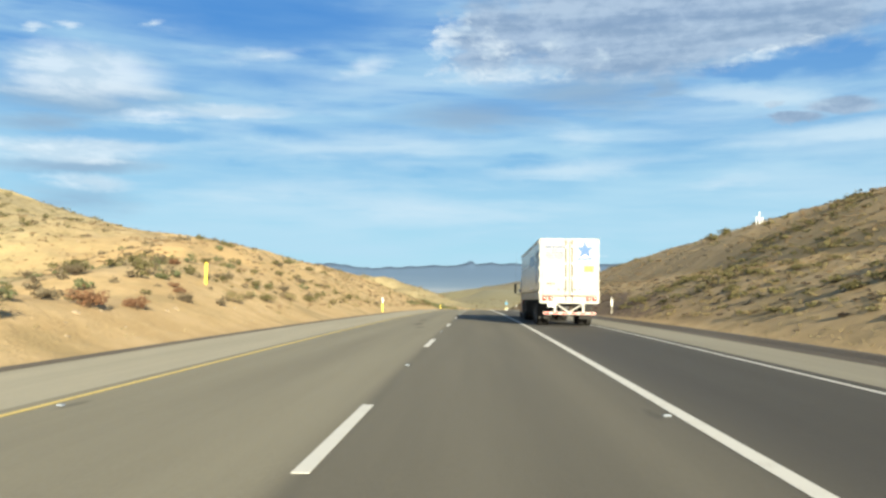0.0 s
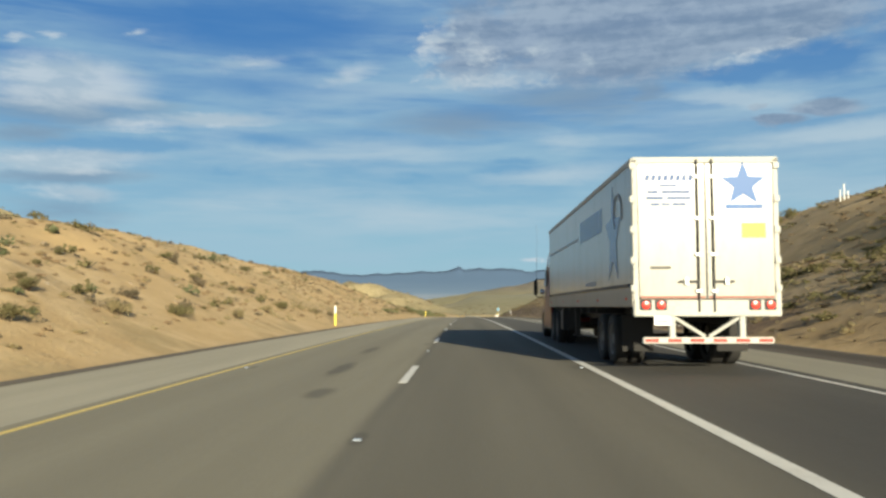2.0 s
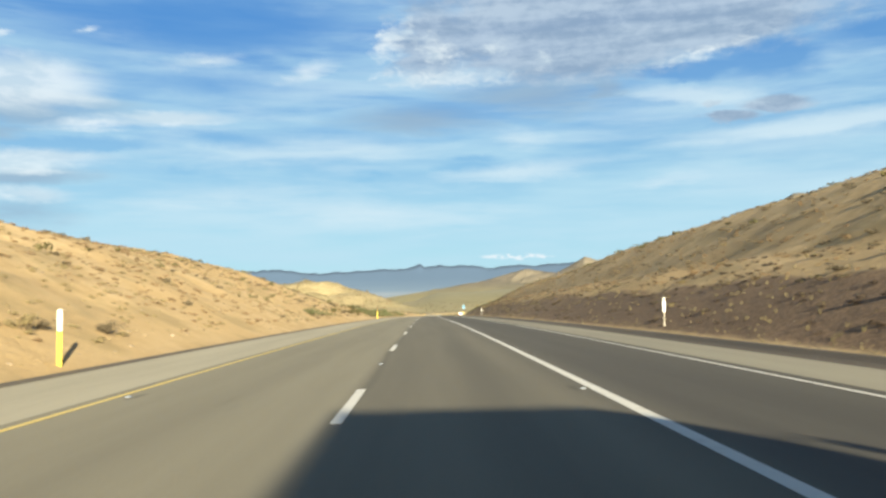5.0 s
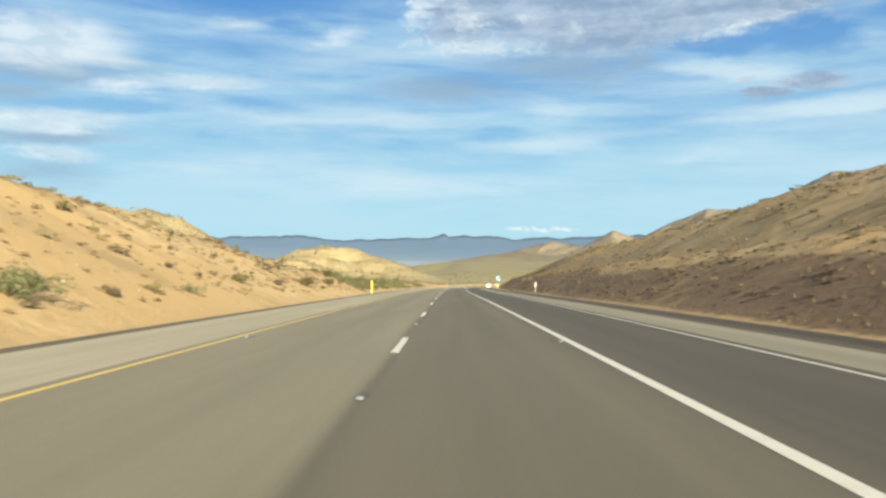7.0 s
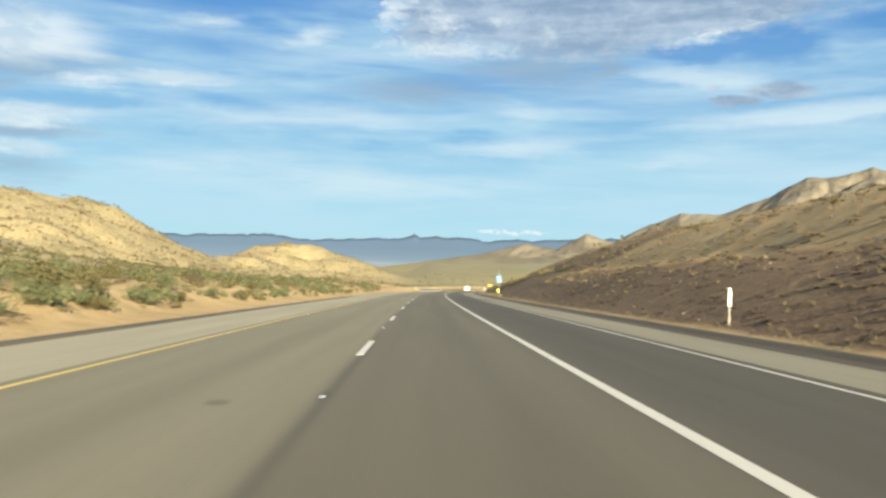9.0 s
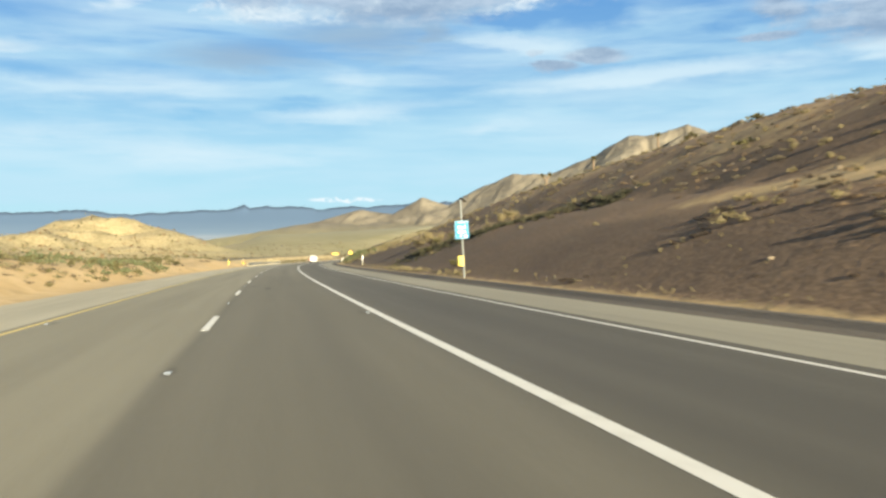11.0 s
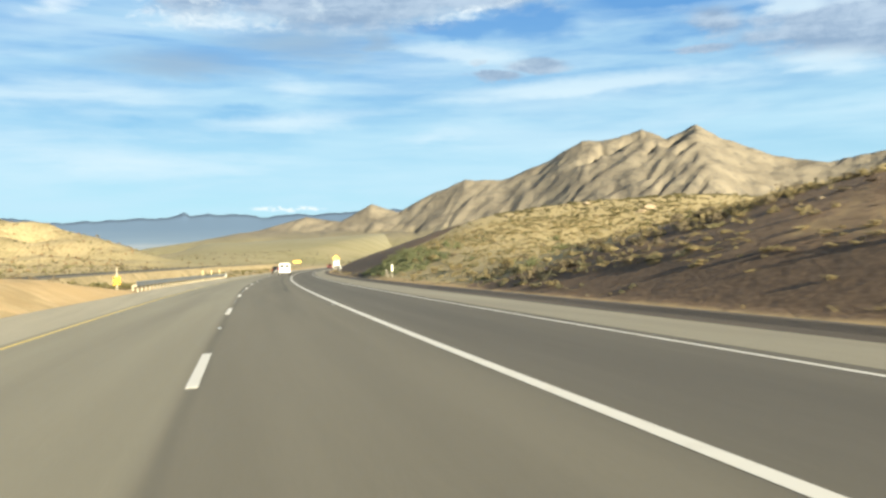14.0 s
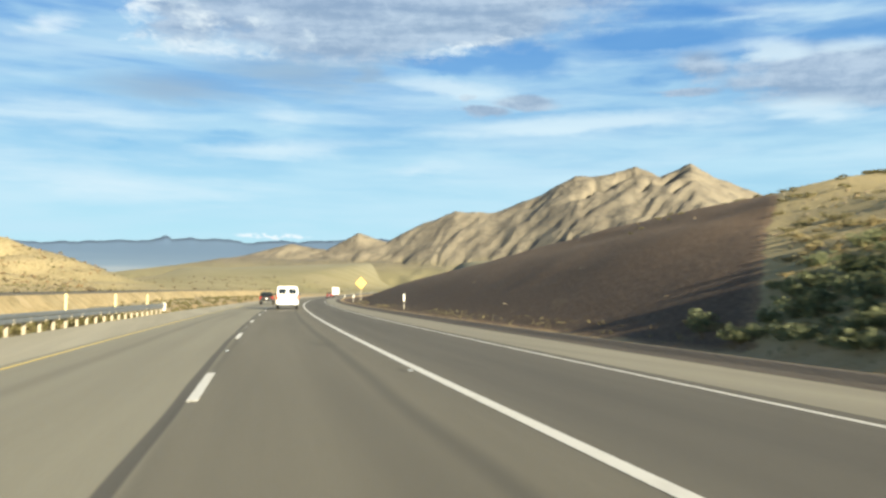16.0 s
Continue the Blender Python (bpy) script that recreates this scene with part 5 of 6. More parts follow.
GREEN = material("green shrub leaves", leafy((0.15, 0.175, 0.085), (0.29, 0.31, 0.165)), 0.85, thin=0.5)
BUSH = material("mid green brush leaves", leafy((0.20, 0.225, 0.125), (0.36, 0.385, 0.22)), 0.85, thin=0.6)
SCRUB = material("pale olive scrub", leafy((0.20, 0.185, 0.095), (0.34, 0.305, 0.17)), 0.9, thin=0.4)
SAGE = material("dark green brush leaves", leafy((0.085, 0.083, 0.050), (0.165, 0.155, 0.095)), 0.85, thin=0.3)
STRAW = material("dry straw", leafy((0.27, 0.225, 0.115), (0.40, 0.335, 0.185)), 0.9, thin=0.35)
RUSSET = material("dead russet twigs", leafy((0.13, 0.065, 0.035), (0.22, 0.12, 0.06)), 0.9)
GREYED = material("grey brush", leafy((0.14, 0.115, 0.075), (0.24, 0.20, 0.13)), 0.9, thin=0.35)
CHARRED = material("scorched brush", leafy((0.035, 0.026, 0.02), (0.10, 0.07, 0.045)), 0.95)
UMBER = material("brown brush", leafy((0.26, 0.18, 0.10), (0.44, 0.32, 0.185)), 0.9, thin=0.35)
TWIG = plain("brown twigs", (0.10, 0.07, 0.045), 0.9)
BARK = plain("shaggy trunk bark", (0.20, 0.15, 0.10), 0.95)
STONE = material("pale stones", leafy((0.30, 0.23, 0.15), (0.55, 0.46, 0.34)), 0.9)
rng = np.random.default_rng(7)


def leaves(count, spread, flat, size, lobes, seed):
    """Leaf corners for a shrub one metre wide: triangles set in lobes over a dome."""
    r = np.random.default_rng(seed)
    c = r.normal(size=(lobes, 3)) * (0.20, 0.20, 0.11) * spread
    c[:, 2] = np.abs(c[:, 2]) + 0.22 * flat
    pick = r.integers(0, lobes, count)
    d = r.normal(size=(count, 3))
    d /= np.linalg.norm(d, axis=1)[:, None]
    rad = (0.14 + 0.12 * r.random(lobes))[pick] * (0.55 + 0.5 * r.random(count))
    p = c[pick] + d * rad[:, None] * (1, 1, 0.85 * flat)
    p[:, 2] = np.maximum(p[:, 2], 0.02)
    u = r.normal(size=(count, 3))
    u -= 0.8 * (u * d).sum(1)[:, None] * d
    u /= np.linalg.norm(u, axis=1)[:, None]
    w = np.cross(u, d + 0.3 * r.normal(size=(count, 3)))
    w /= np.linalg.norm(w, axis=1)[:, None] + 1e-6
    s = size * (0.6 + 0.8 * r.random(count))[:, None]
    return np.stack([p - u * s, p + u * s, p + w * s * 1.5 + d * s * 0.5], 1)


def tri_mesh(name, tri, mat):
    me = bpy.data.meshes.new(name)
    n = len(tri)
    me.vertices.add(n * 3)
    me.vertices.foreach_set("co", tri.reshape(-1).astype(np.float32))
    me.loops.add(n * 3)
    me.loops.foreach_set("vertex_index", np.arange(n * 3, dtype=np.int32))
    me.polygons.add(n)
    me.polygons.foreach_set("loop_start", np.arange(0, n * 3, 3, dtype=np.int32))
    me.update(calc_edges=True)
    me.validate()
    me.materials.append(mat)
    return me


def build_shrub(name, mat, label, flat, seed, count=1000):
    s = thing(name, Matrix.Identity(4), label, "shrub", label.split(" ")[0] + " shrubs beside the road")
    f = new("foliage", tri_mesh("foliage", leaves(count, 1.0, flat, 0.025, 11, seed), mat))
    f.parent = s
    bm = bmesh.new()
    r = random.Random(seed)
    for k in range(9):
        a = r.uniform(0, 6.28)
        tip = Vector((0.36 * math.cos(a) * r.uniform(0.4, 1), 0.36 * math.sin(a) * r.uniform(0.4, 1), r.uniform(0.25, 0.5) * flat))
        rod((0.04 * math.cos(a), 0.04 * math.sin(a), -0.06), tip, 0.013, 4, 0.004, bm)
    part("woody_base", bm, TWIG, s)
    return s


KINDS = [
    build_shrub("desert_shrub", OLIVE, "olive rounded desert shrub on sandy soil", 1.0, 1),
    build_shrub("desert_shrub", GREYED, "greyish dry desert shrub on sandy soil", 0.8, 2),
    build_shrub("desert_shrub", GREEN, "green leafy desert shrub beside the highway", 1.0, 3),
    build_shrub("desert_shrub", STRAW, "straw-coloured dry brush on the bank", 0.9, 4),
    build_shrub("desert_shrub", RUSSET, "russet dead shrub on sandy soil", 0.8, 5),
    build_shrub("desert_shrub", CHARRED, "scorched low shrub on the dark bank", 0.6, 6),
]
used = [False] * len(KINDS)


def plant(kind, lat, y, size, lift=1.0):
    p = beside(lat, y)
    m = Matrix.Translation(p - Vector((0, 0, 0.05 * size))) @ Matrix.Rotation(rng.uniform(0, 6.28), 4, "Z")
    ob = KINDS[kind]
    if used[kind]:
        ob = copy_thing(ob, m)
    else:
        ob.matrix_world = m
        used[kind] = True
    ob.scale = (size, size, size * lift)


# shrubs that stand out
for kind, lat, y, size in (
    (4, -9.0, 21.5, 1.2), (4, -8.8, 24.2, 0.9), (3, -8.5, 16.2, 1.0), (1, -9.0, 29, 0.8), (3, -9.0, 34.5, 1.0), (3, -9.2, 38, 0.7), (1, -9.3, 46.5, 1.0), (1, -13.5, 30, 1.0), (4, -9.8, 30.5, 0.6), (4, -10.4, 31.6, 0.5),
    (3, -9.2, 46, 0.9), (0, -9.0, 51, 1.1), (1, -10.4, 50, 0.9), (3, -8.6, 57, 0.9), (0, -9.4, 69, 1.1), (3, -9.0, 64, 0.8), (1, -11.8, 62, 0.9), (3, -8.8, 76, 0.8), (1, -8.4, 80, 0.8),
    (2, -8.6, 126.9, 1.5), (0, -9.0, 128.6, 0.9), (1, -8.5, 132.0, 0.7), (3, -8.6, 135.5, 0.8), (2, -8.5, 139.0, 0.7), (0, -9.2, 149, 1.2), (1, -9.0, 157, 1.0), (0, -8.8, 176, 1.4), (2, -10.6, 190, 1.6), (2, -11.5, 197, 1.8), (2, -10.8, 203, 1.6), (0, -10.0, 206, 1.7), (2, -12.5, 210, 1.8),
    (3, 15.9, 333.2, 2.2), (3, 15.2, 336.4, 1.3), (3, 19.6, 317.2, 1.8), (0, 11.9, 302.0, 1.0), (0, 15.5, 327, 1.3), (0, 16.5, 324, 1.2), (0, 14.0, 322.5, 1.0), (3, 13.4, 318, 0.6),
    (2, 14.0, 447, 1.6), (2, 15.4, 449, 1.7), (2, 16.6, 446, 1.5), (2, 14.6, 440, 1.3), (0, 17.2, 441, 1.4), (2, 13.5, 436, 1.1), (0, 15.5, 433, 1.2), (2, 18.5, 436, 1.3), (2, 13.4, 427, 1.2), (3, 13.3, 421, 1.0), (3, 14.0, 404, 1.2), (2, 13.6, 399, 1.1),
    (2, 11.9, 438.5, 0.8), (2, 13.1, 441.5, 1.4), (2, 12.2, 443.0, 1.0), (2, 12.1, 446.4, 0.9), (2, 13.3, 447.2, 1.4), (2, 15.3, 445.5, 1.5), (2, 14.1, 445.6, 1.4), (2, 15.0, 441.0, 1.4), (2, 16.2, 438.6, 1.3), (2, 12.6, 449.5, 0.9), (2, 14.6, 450.3, 1.2), (2, 18.6, 441.5, 1.4), (2, 12.0, 432.0, 0.6),
    (2, -9.2, 187.0, 1.3), (0, -10.8, 189.0, 1.5), (0, -12.5, 192.0, 1.6), (2, -9.6, 194.0, 1.5), (0, -13.5, 198.0, 1.7), (1, -9.0, 199.0, 1.1), (2, -12.8, 203.0, 1.7), (0, -9.3, 208.0, 1.3), (2, -14.5, 207.0, 1.8), (0, -11.3, 213.0, 1.5), (2, -9.8, 217.0, 1.4), (0, -13.0, 219.0, 1.7), (1, -10.5, 224.0, 1.2), (2, -12.0, 229.0, 1.5), (0, -9.6, 234.0, 1.2), 
    (2, -8.7, 199.5, 1.2), (2, -9.0, 203.4, 1.4), (0, -8.6, 206.2, 1.0), (2, -8.8, 210.5, 1.2), (0, -8.7, 215, 1.0), (2, -8.9, 221, 1.1), (0, -8.8, 165.0, 1.6), (0, 27.0, 92, 2.0), (0, 29.0, 94, 1.8), (0, -16.5, 88, 1.2), (2, -17.8, 84, 1.3), (0, -12.0, 366, 1.5), (0, -15.0, 371, 1.7), (0, -9.5, 455, 2.2), (0, -10.0, 461, 2.4), (0, -9.6, 474, 2.2), (0, -9.8, 477, 2.6), (0, -10.2, 489, 2.6), (0, -9.9, 492, 2.8), (0, -12.0, 505, 2.2), (0, -11.0, 522, 2.0), (0, -9.2, 428, 1.3),
):
    plant(kind, lat, y, size)

# a thicker patch on the low ground before the cut
for k in range(24):
    plant(int(rng.choice([0, 2, 1, 0, 4])), LEFT_EDGE - 1.6 - 15 * rng.random(), rng.uniform(12, 46), rng.uniform(0.5, 0.95))

# the rest near the road
for k in range(230):
    left = rng.random() < 0.42
    y = rng.uniform(8, 215) if left else rng.uniform(10, 470)
    d = 1.2 + 15 * rng.random() ** 1.2
    if left:
        sandy = 42 < y < 172
        plant(int(rng.choice([1, 3, 1, 0] if sandy else [0, 1, 3, 4, 0])), LEFT_EDGE - d, y, rng.uniform(0.3, 0.6) if sandy else rng.uniform(0.45, 0.95))
    else:
        lit = 388 < y < 450
        if 275 < y < 385 or y > 449:
            continue
        plant(int(rng.choice([2, 3, 3, 1] if lit else [1, 5, 1, 3, 3])), RIGHT_EDGE + d, y, rng.uniform(0.5, 1.1) * (1.25 if lit else 0.7), 1.0 if lit else 0.6)


# ---- uncountable brush, grass and stones ----
def scatter(name, mat, places, sizes, shapes, label, category, squash=1.0):
    """Joins small shapes, one at each place, into one mesh."""
    out = []
    turn = rng.uniform(0, 6.28, len(places))
    which = rng.integers(0, len(shapes), len(places))
    for k, shape in enumerate(shapes):
        sel = which == k
        c, s = np.cos(turn[sel]), np.sin(turn[sel])
        v = shape.reshape(-1, 3)
        x = v[None, :, 0] * c[:, None] - v[None, :, 1] * s[:, None]
        y = v[None, :, 0] * s[:, None] + v[None, :, 1] * c[:, None]
        z = np.repeat(v[None, :, 2], sel.sum(), 0) * squash
        pts = np.stack([x, y, z], -1) * sizes[sel][:, None, None] + places[sel][:, None, :]
        out.append(pts.reshape(-1, 3, 3))
    ob = new(name, tri_mesh(name, np.concatenate(out), mat))
    return tagged(ob, label, category, kind="stuff")


def places_for(n, y0, y1, d0, d1, side, power=1.0, seed=1):
    r = np.random.default_rng(seed)
    y = r.uniform(y0, y1, n)
    d = d0 + (d1 - d0) * r.random(n) ** power
    s = np.where(r.random(n) < 0.5, -1, 1) if side == 0 else np.full(n, side)
    lat = np.where(s < 0, LEFT_EDGE - d, RIGHT_EDGE + d)
    x = road_x(y) + lat
    keep = fbm(x, y, 9, 2, seed) > r.uniform(-0.9, 0.5, n)
    bare = (s > 0) & (((y > 280) & (y < 392) & (d > 1.0) & (d < bench(y) - 0.4)) | ((y - 1.33 * d > 448.5) & (y < 600) & (d > 1.2) & (d < 22)))
    sandy = (s < 0) & (y > 42) & (y < 172) & (d < 26)
    open_slope = (s > 0) & (y > 404) & (y < 438) & (d < 9) & (seed != 68)
    keep &= r.random(n) > 0.5 * open_slope
    keep &= r.random(n) > np.where(bare, 0.97, np.where(sandy & (seed < 47), 0.72, 0.0))
    x, y = x[keep], y[keep]
    return np.stack([x, y, height(x, y) - 0.04], -1)


def clump(count, size, seed, flat=0.8):
    return leaves(count, 0.72, flat, size, 5, seed)


small = [clump(56, 0.076, 100 + k) for k in range(4)]
fine_leaved = [clump(104, 0.056, 160 + k) for k in range(4)]
coarse = [clump(24, 0.12, 140 + k) for k in range(4)]
for nm, mat, args, lo, hi, label in (
    ("brush", OLIVE, (3800, -20, 760, 3, 90, -1, 1.0, 21), 0.35, 1.1, "scattered olive desert brush on the hills"),
    ("brush", GREYED, (3000, -20, 760, 1.5, 60, -1, 1.1, 22), 0.25, 0.8, "scattered grey desert brush on the hills"),
    ("brush", CHARRED, (2600, -20, 300, 0.5, 9, 1, 1.0, 23), 0.2, 0.6, "scorched brush on the dark bank"),
    ("brush", GREYED, (3000, -20, 700, 9, 70, 1, 1.0, 24), 0.4, 0.95, "dry grey brush on the bank"),
    ("brush", OLIVE, (2600, -20, 700, 14, 120, 1, 1.0, 25), 0.7, 1.7, "olive brush on top of the bank"),
    ("brush", GREEN, (420, 392, 453, 0.6, 60, 1, 0.95, 26), 0.4, 0.95, "green brush in the hollow beside the bend"),
    ("brush", STRAW, (2000, 386, 456, 0.6, 70, 1, 1.2, 27), 0.5, 1.2, "straw brush in the hollow beside the bend"),
    ("brush", GREEN, (700, 195, 340, 4, 60, -1, 1.0, 28), 0.6, 1.5, "green brush beyond the bank"),
    ("brush", SCRUB, (6000, 150, 900, 25, 330, -1, 1.0, 30), 0.7, 2.0, "olive brush over the far hillsides"),
    ("brush", GREYED, (3000, 150, 900, 25, 330, -1, 1.0, 31), 0.6, 1.8, "dry grey brush over the far hillsides"),
    ("brush", GREEN, (900, 212, 480, 5, 120, -1, 1.0, 32), 0.6, 1.7, "green brush at the foot of the hill"),
    ("brush", OLIVE, (4200, 205, 480, 5, 120, -1, 1.0, 33), 0.5, 1.5, "olive brush at the foot of the hill"),
    ("brush", GREYED, (1500, 10, 390, 3, 24, 1, 1.0, 34), 0.4, 1.0, "dry tangled brush on the cut bank"),
    ("brush", SCRUB, (800, 386, 462, 1.5, 75, 1, 1.0, 35), 0.5, 1.3, "rounded olive brush in the hollow beside the bend"),
    ("brush", SCRUB, (2000, 110, 330, 1.5, 30, -1, 1.0, 36), 0.35, 1.0, "olive brush on the inner bank"),
    ("brush", GREYED, (2000, 110, 330, 1.2, 30, -1, 1.0, 37), 0.3, 0.9, "grey brush on the inner bank"),
    ("brush", UMBER, (6000, -10, 310, 4.5, 34, 1, 1.0, 38), 0.2, 0.6, "brown dry brush over the outer bank"),
    ("brush", CHARRED, (600, 230, 385, 2, 30, 1, 1.0, 39), 0.25, 0.6, "scorched brush on the dark cut"),
    ("brush", SCRUB, (1500, 70, 290, 40, 150, -1, 1.0, 58), 0.8, 2.0, "olive brush over the far hill above the bank"),
    ("brush", SCRUB, (4200, 412, 486, 4, 60, 1, 1.0, 73), 0.4, 0.95, "pale olive tussocks over the slope of the hollow"),
    ("brush", OLIVE, (700, 440, 500, 20, 60, 1, 1.0, 74), 0.6, 1.3, "olive brush along the crest of the hollow"),
    ("brush", OLIVE, (600, 455, 660, 1.5, 17, -1, 1.0, 76), 0.5, 1.3, "olive brush below the opposite carriageway"),
    ("brush", OLIVE, (1000, 2, 66, 1.2, 22, 1, 1.0, 78), 0.5, 1.2, "olive brush on the outer bank"),
    ("brush", STRAW, (900, 2, 66, 0.8, 20, 1, 1.0, 79), 0.25, 0.7, "straw brush on the outer bank"),
    ("brush", BUSH, (190, 430, 453, 0.5, 6.5, 1, 1.0, 68), 0.6, 1.25, "green rounded brush beside the dark scar in the hollow"),
    ("brush", BUSH, (130, 441, 451, 0.5, 5.0, 1, 1.0, 80), 0.6, 1.2, "green brush at the foot of the hollow"),
    ("brush", STRAW, (700, 434, 458, 3, 34, 1, 1.0, 69), 0.4, 1.0, "straw brush above the green brush in the hollow"),
    ("brush", SAGE, (140, 384, 420, 0.5, 3.0, 1, 1.0, 59), 0.25, 0.6, "grey-green brush along the kerb"),
    ("brush", STRAW, (420, 386, 412, 1.0, 26, 1, 1.0, 66), 0.3, 0.9, "straw brush on the brown slope"),
    ("brush", GREYED, (320, 386, 412, 1.0, 26, 1, 1.0, 67), 0.3, 0.9, "grey brush on the brown slope"),
    ("brush", UMBER, (5600, 38, 204, 0.9, 34, -1, 1.0, 47), 0.2, 0.55, "brown tussocks on the sandy inner bank"),
    ("brush", STRAW, (3400, 38, 204, 0.9, 30, -1, 1.0, 48), 0.2, 0.6, "straw tussocks on the sandy inner bank"),
    ("brush", GREEN, (1500, 192, 335, 1.5, 18, -1, 1.3, 49), 0.4, 1.1, "green brush beside the inner shoulder"),
    ("brush", OLIVE, (900, 188, 335, 1.3, 18, -1, 1.2, 54), 0.4, 1.0, "olive brush beside the inner shoulder"),
    ("brush", STRAW, (1500, 236, 400, 4, 34, 1, 1.0, 55), 0.2, 0.65, "straw brush above the dark cut"),
    ("brush", OLIVE, (1100, 4, 75, 2.5, 60, -1, 1.0, 44), 0.4, 1.1, "olive brush on the low ground"),
    ("brush", GREYED, (800, 4, 75, 2, 60, -1, 1.0, 45), 0.35, 0.9, "grey brush on the low ground"),
    ("brush", GREEN, (420, 4, 60, 2, 40, -1, 1.0, 46), 0.4, 1.0, "green brush on the low ground"),
    ):
    pl = places_for(*args)
    scatter(nm, mat, pl, np.random.default_rng(args[-1]).uniform(lo, hi, len(pl)), coarse if "far" in label or "top" in label else fine_leaved if "hollow" in label else small, label, "brush", 0.6 if mat in (UMBER, CHARRED) or "bank" in label else 0.8 if mat is BUSH else 0.55 if "hollow" in label else 1.0)

def belt(n, y0, y1, spread, seed, shift=0.4):
    """Places along the upper edge of the bare cut."""
    r = np.random.default_rng(seed)
    y = r.uniform(y0, y1, n)
    x = road_x(y) + RIGHT_EDGE + bench(y) + r.normal(0, spread, n) + shift
    return np.stack([x, y, height(x, y) - 0.04], -1)


for nm, mat, pl, lo, hi, label in (
    ("brush", SAGE, belt(330, 298, 328, 0.75, 61), 0.5, 1.2, "dark green brush along the edge of the cut"),
    ("brush", SAGE, belt(80, 311, 327, 0.9, 75, -1.3), 0.3, 0.8, "dark green brush lying low on the cut"),
    ("brush", CHARRED, belt(90, 300, 329, 0.5, 62), 0.6, 1.1, "scorched brush along the edge of the cut"),
    ("brush", STRAW, belt(260, 333, 392, 0.6, 63), 0.3, 0.7, "straw brush along the edge of the cut"),
    ("brush", STRAW, belt(150, 236, 332, 1.0, 64) + (1.8, 0, 0.6), 0.35, 0.8, "straw brush above the olive belt"),
):
    scatter(nm, mat, pl, np.random.default_rng(65).uniform(lo, hi, len(pl)), fine_leaved, label, "brush", 0.6 if mat is SAGE else 0.5)

r = np.random.default_rng(9)
hill_pl = np.stack([r.uniform(-330, -40, 5200), r.uniform(560, 1290, 5200), np.zeros(5200)], -1)
hill_pl = hill_pl[hill_pl[:, 0] - road_x(hill_pl[:, 1]) < -46]
hill_pl[:, 2] = height(hill_pl[:, 0], hill_pl[:, 1]) - 0.1
for k, (mat, label) in enumerate(((UMBER, "brown brush on the hill across the valley"), (SCRUB, "olive brush on the hill across the valley"))):
    pl = hill_pl[k::2]
    scatter("far_brush", mat, pl, 1.0 + 2.0 * r.random(len(pl)) ** 2, [clump(14, 0.2, 310 + q) for q in range(3)], label, "brush")

r = np.random.default_rng(3)
far_pl = np.stack([r.uniform(-420, 520, 2600), r.uniform(480, 1500, 2600), np.zeros(2600)], -1)
far_pl = far_pl[np.abs(far_pl[:, 0] - road_x(far_pl[:, 1])) > 30]
far_pl[:, 2] = height(far_pl[:, 0], far_pl[:, 1]) - 0.1
scatter("far_brush", GREYED, far_pl, 0.7 + 2.3 * r.random(len(far_pl)) ** 2, [clump(14, 0.2, 300 + k) for k in range(3)], "far dry brush on the valley floor", "brush")


def blades(seed, n=16):
    r = np.random.default_rng(seed)
    a = r.uniform(0, 6.28, n)
    b = np.stack([0.10 * np.cos(a), 0.10 * np.sin(a), np.zeros(n)], -1) * r.random((n, 1))
    t = b + np.stack([0.22 * np.cos(a), 0.22 * np.sin(a), 0.35 + 0.3 * r.random(n)], -1)
    w = np.stack([-np.sin(a), np.cos(a), np.zeros(n)], -1) * 0.022
    return np.stack([b - w, b + w, t], 1)


tufts = [blades(k) for k in range(5)]
for args, lo, hi, label in (((4200, -15, 290, -0.25, 0.6, 1, 1.6, 41), 0.08, 0.26, "dry yellow grass along the kerb"), ((1500, -15, 240, 0.3, 2.6, -1, 1.4, 42), 0.08, 0.22, "dry yellow grass along the inner edge"), ((3500, 384, 456, 1, 40, 1, 1.0, 43), 0.25, 0.55, "dry grass in the hollow"), ((650, 296, 334, 0.1, 0.7, 1, 1.0, 56), 0.15, 0.42, "tall straw grass at the foot of the cut"), ((2600, 20, 292, 0.4, 6.5, 1, 1.0, 77), 0.12, 0.4, "thin straw grass over the dark band"), ((2200, 334, 560, 0.1, 0.9, 1, 1.0, 57), 0.1, 0.3, "low straw grass at the foot of the cut")):
    pl = places_for(*args)
    scatter("dry_grass", STRAW, pl, np.random.default_rng(args[-1]).uniform(lo, hi, len(pl)), tufts, label, "grass")


def pebble(seed):
    bm = bmesh.new()
    bmesh.ops.create_icosphere(bm, subdivisions=1, radius=0.5)
    r = random.Random(seed)
    for v in bm.verts:
        v.co *= r.uniform(0.7, 1.15)
        v.co.z *= 0.65
    tri = np.array([[tuple(v.co) for v in f.verts] for f in bm.faces])
    bm.free()
    return tri


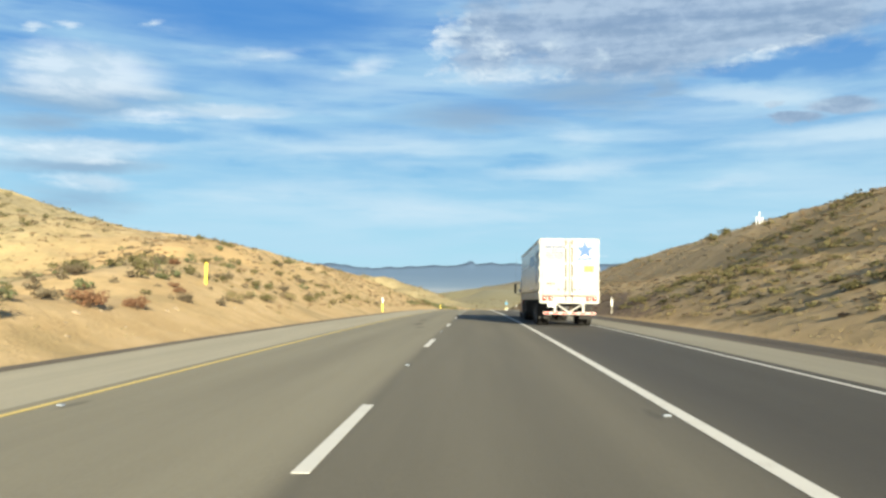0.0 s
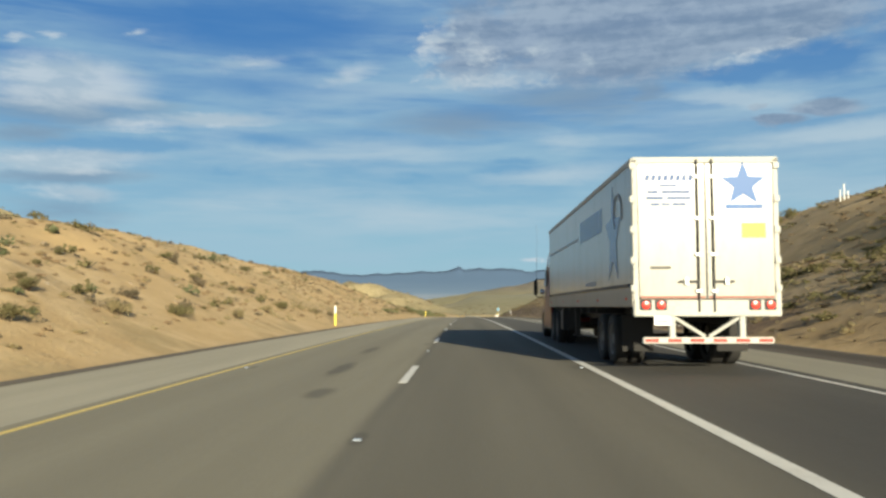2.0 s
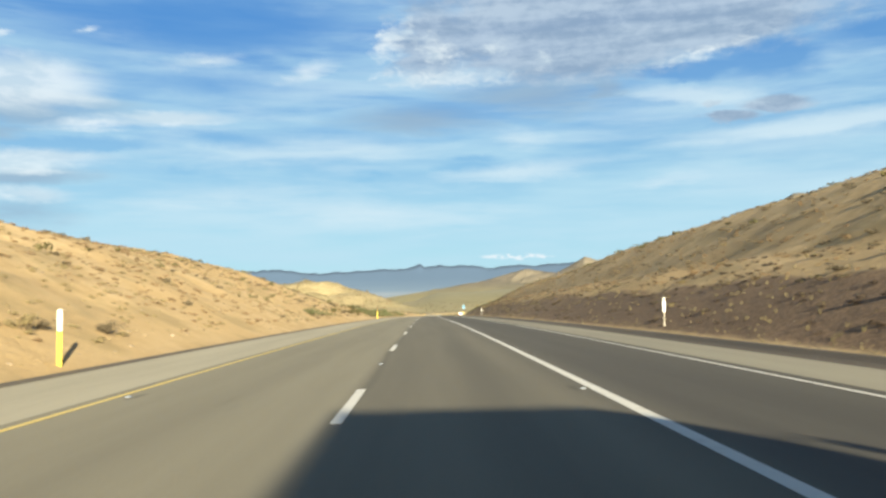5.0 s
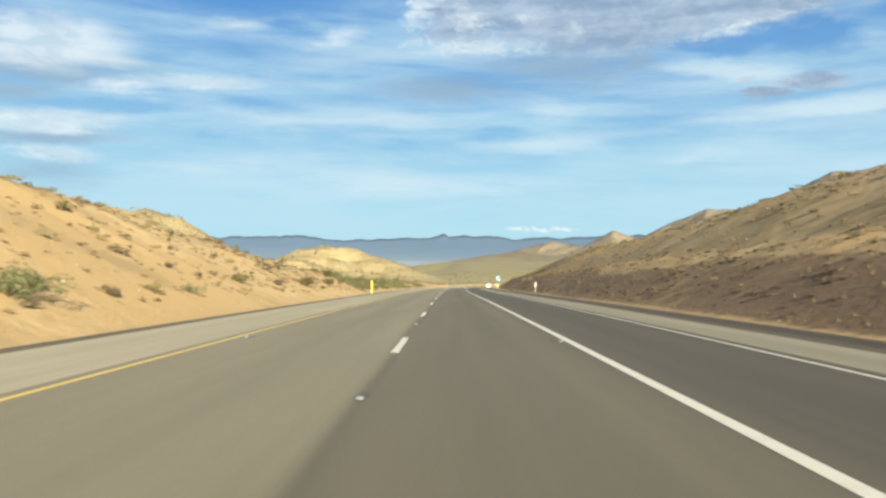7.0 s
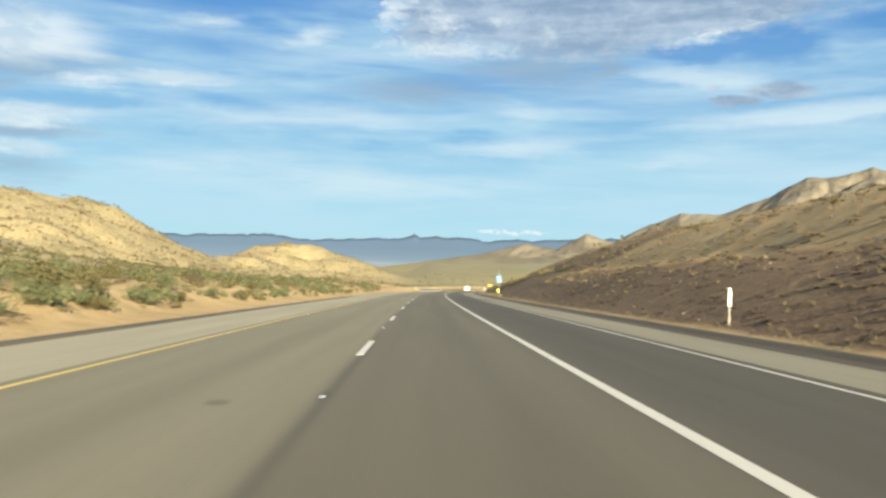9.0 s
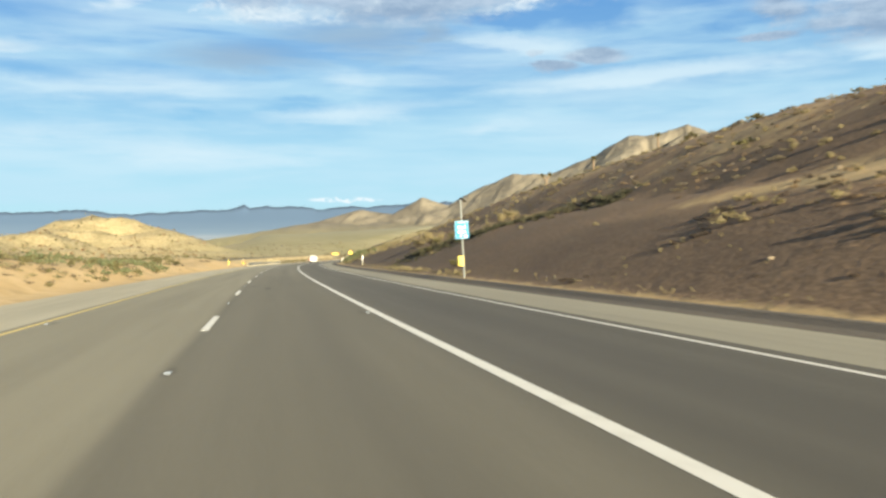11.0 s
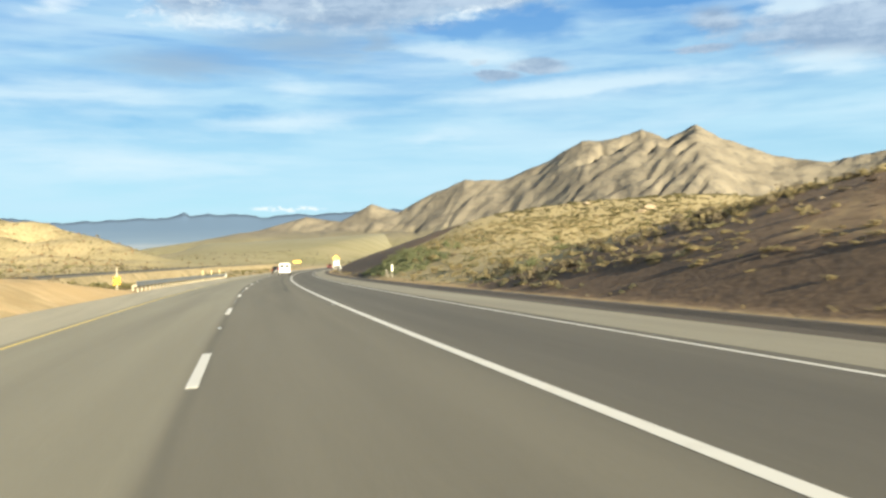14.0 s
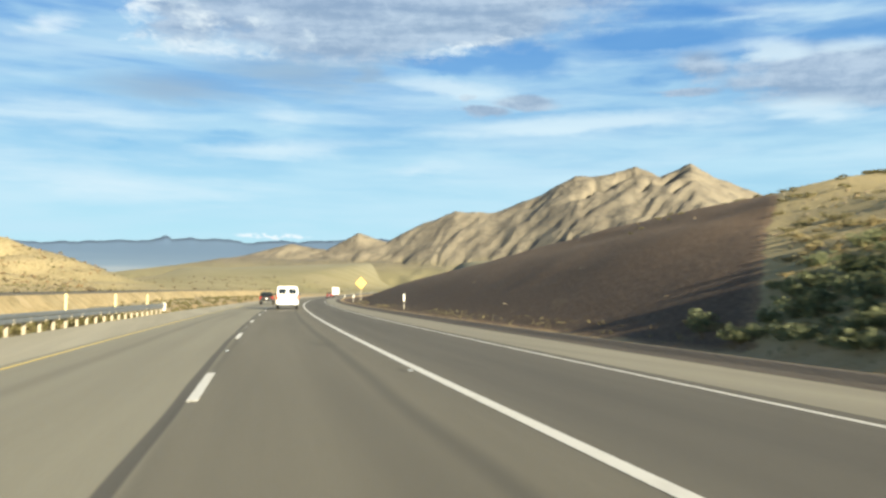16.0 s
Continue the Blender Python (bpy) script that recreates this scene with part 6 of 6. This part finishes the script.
stones = [pebble(k) for k in range(5)]
for args, lo, hi in (((4500, -15, 420, 0.3, 26, -1, 1.2, 51), 0.06, 0.3), ((2600, -15, 560, 0.6, 30, 1, 1.0, 52), 0.06, 0.34), ((3000, 200, 700, 25, 260, 0, 1.0, 53), 0.5, 2.2), ((6000, 452, 545, 1.2, 16, 1, 1.0, 81), 0.08, 0.34)):
    pl = places_for(*args)
    scatter("stones", STONE, pl, lo + (hi - lo) * np.random.default_rng(args[-1]).random(len(pl)) ** 3, stones, "pale stones scattered on the ground", "stones")


# ---- yuccas on the crest ----
def build_yucca(lat, y, tall, limbs, seed):
    r = random.Random(seed)
    t = thing("joshua_tree", Matrix.Translation(beside(lat, y)), "shaggy joshua tree with spiky tufts on the crest", "tree", "joshua trees on the crest")
    fork = tall * (0.55 if limbs > 1 else 0.85)
    part("trunk", rod((0, 0, -0.2), (0.05, 0, fork), 0.17, 10, 0.12), BARK, t, "shaggy brown trunk", 50)
    ends = []
    for k in range(limbs):
        a = 6.28 * k / limbs + r.uniform(-0.4, 0.4)
        tip = Vector((0.05 + 0.5 * math.cos(a) * (limbs > 1), 0.5 * math.sin(a) * (limbs > 1), fork + (tall - fork) * r.uniform(0.6, 1.0)))
        part("limb", rod((0.05, 0, fork - 0.1), tip, 0.11, 8, 0.09), BARK, t)
        ends.append(tip)
    for e in ends:
        n = 130
        rr = np.random.default_rng(seed * 7 + len(t.children))
        d = rr.normal(size=(n, 3)) + (0, 0, 0.35)
        d /= np.linalg.norm(d, axis=1)[:, None]
        w = np.cross(d, rr.normal(size=(n, 3)))
        w /= np.linalg.norm(w, axis=1)[:, None]
        base = np.array(e) + d * 0.05
        tri = np.stack([base - w * 0.03, base + w * 0.03, base + d * rr.uniform(0.28, 0.45, (n, 1))], 1)
        o = new("leaf_tuft", tri_mesh("leaf_tuft", tri, OLIVE))
        o.parent = t


for lat, y, tall, limbs, seed in ((44, 341, 3.4, 1, 1), (38, 346, 2.0, 1, 2), (46, 337, 2.6, 4, 3), (49, 335, 2.8, 3, 4), (50, 372, 3.0, 1, 5), (34, 352, 1.6, 2, 6)):
    build_yucca(lat, y, tall, limbs, seed)
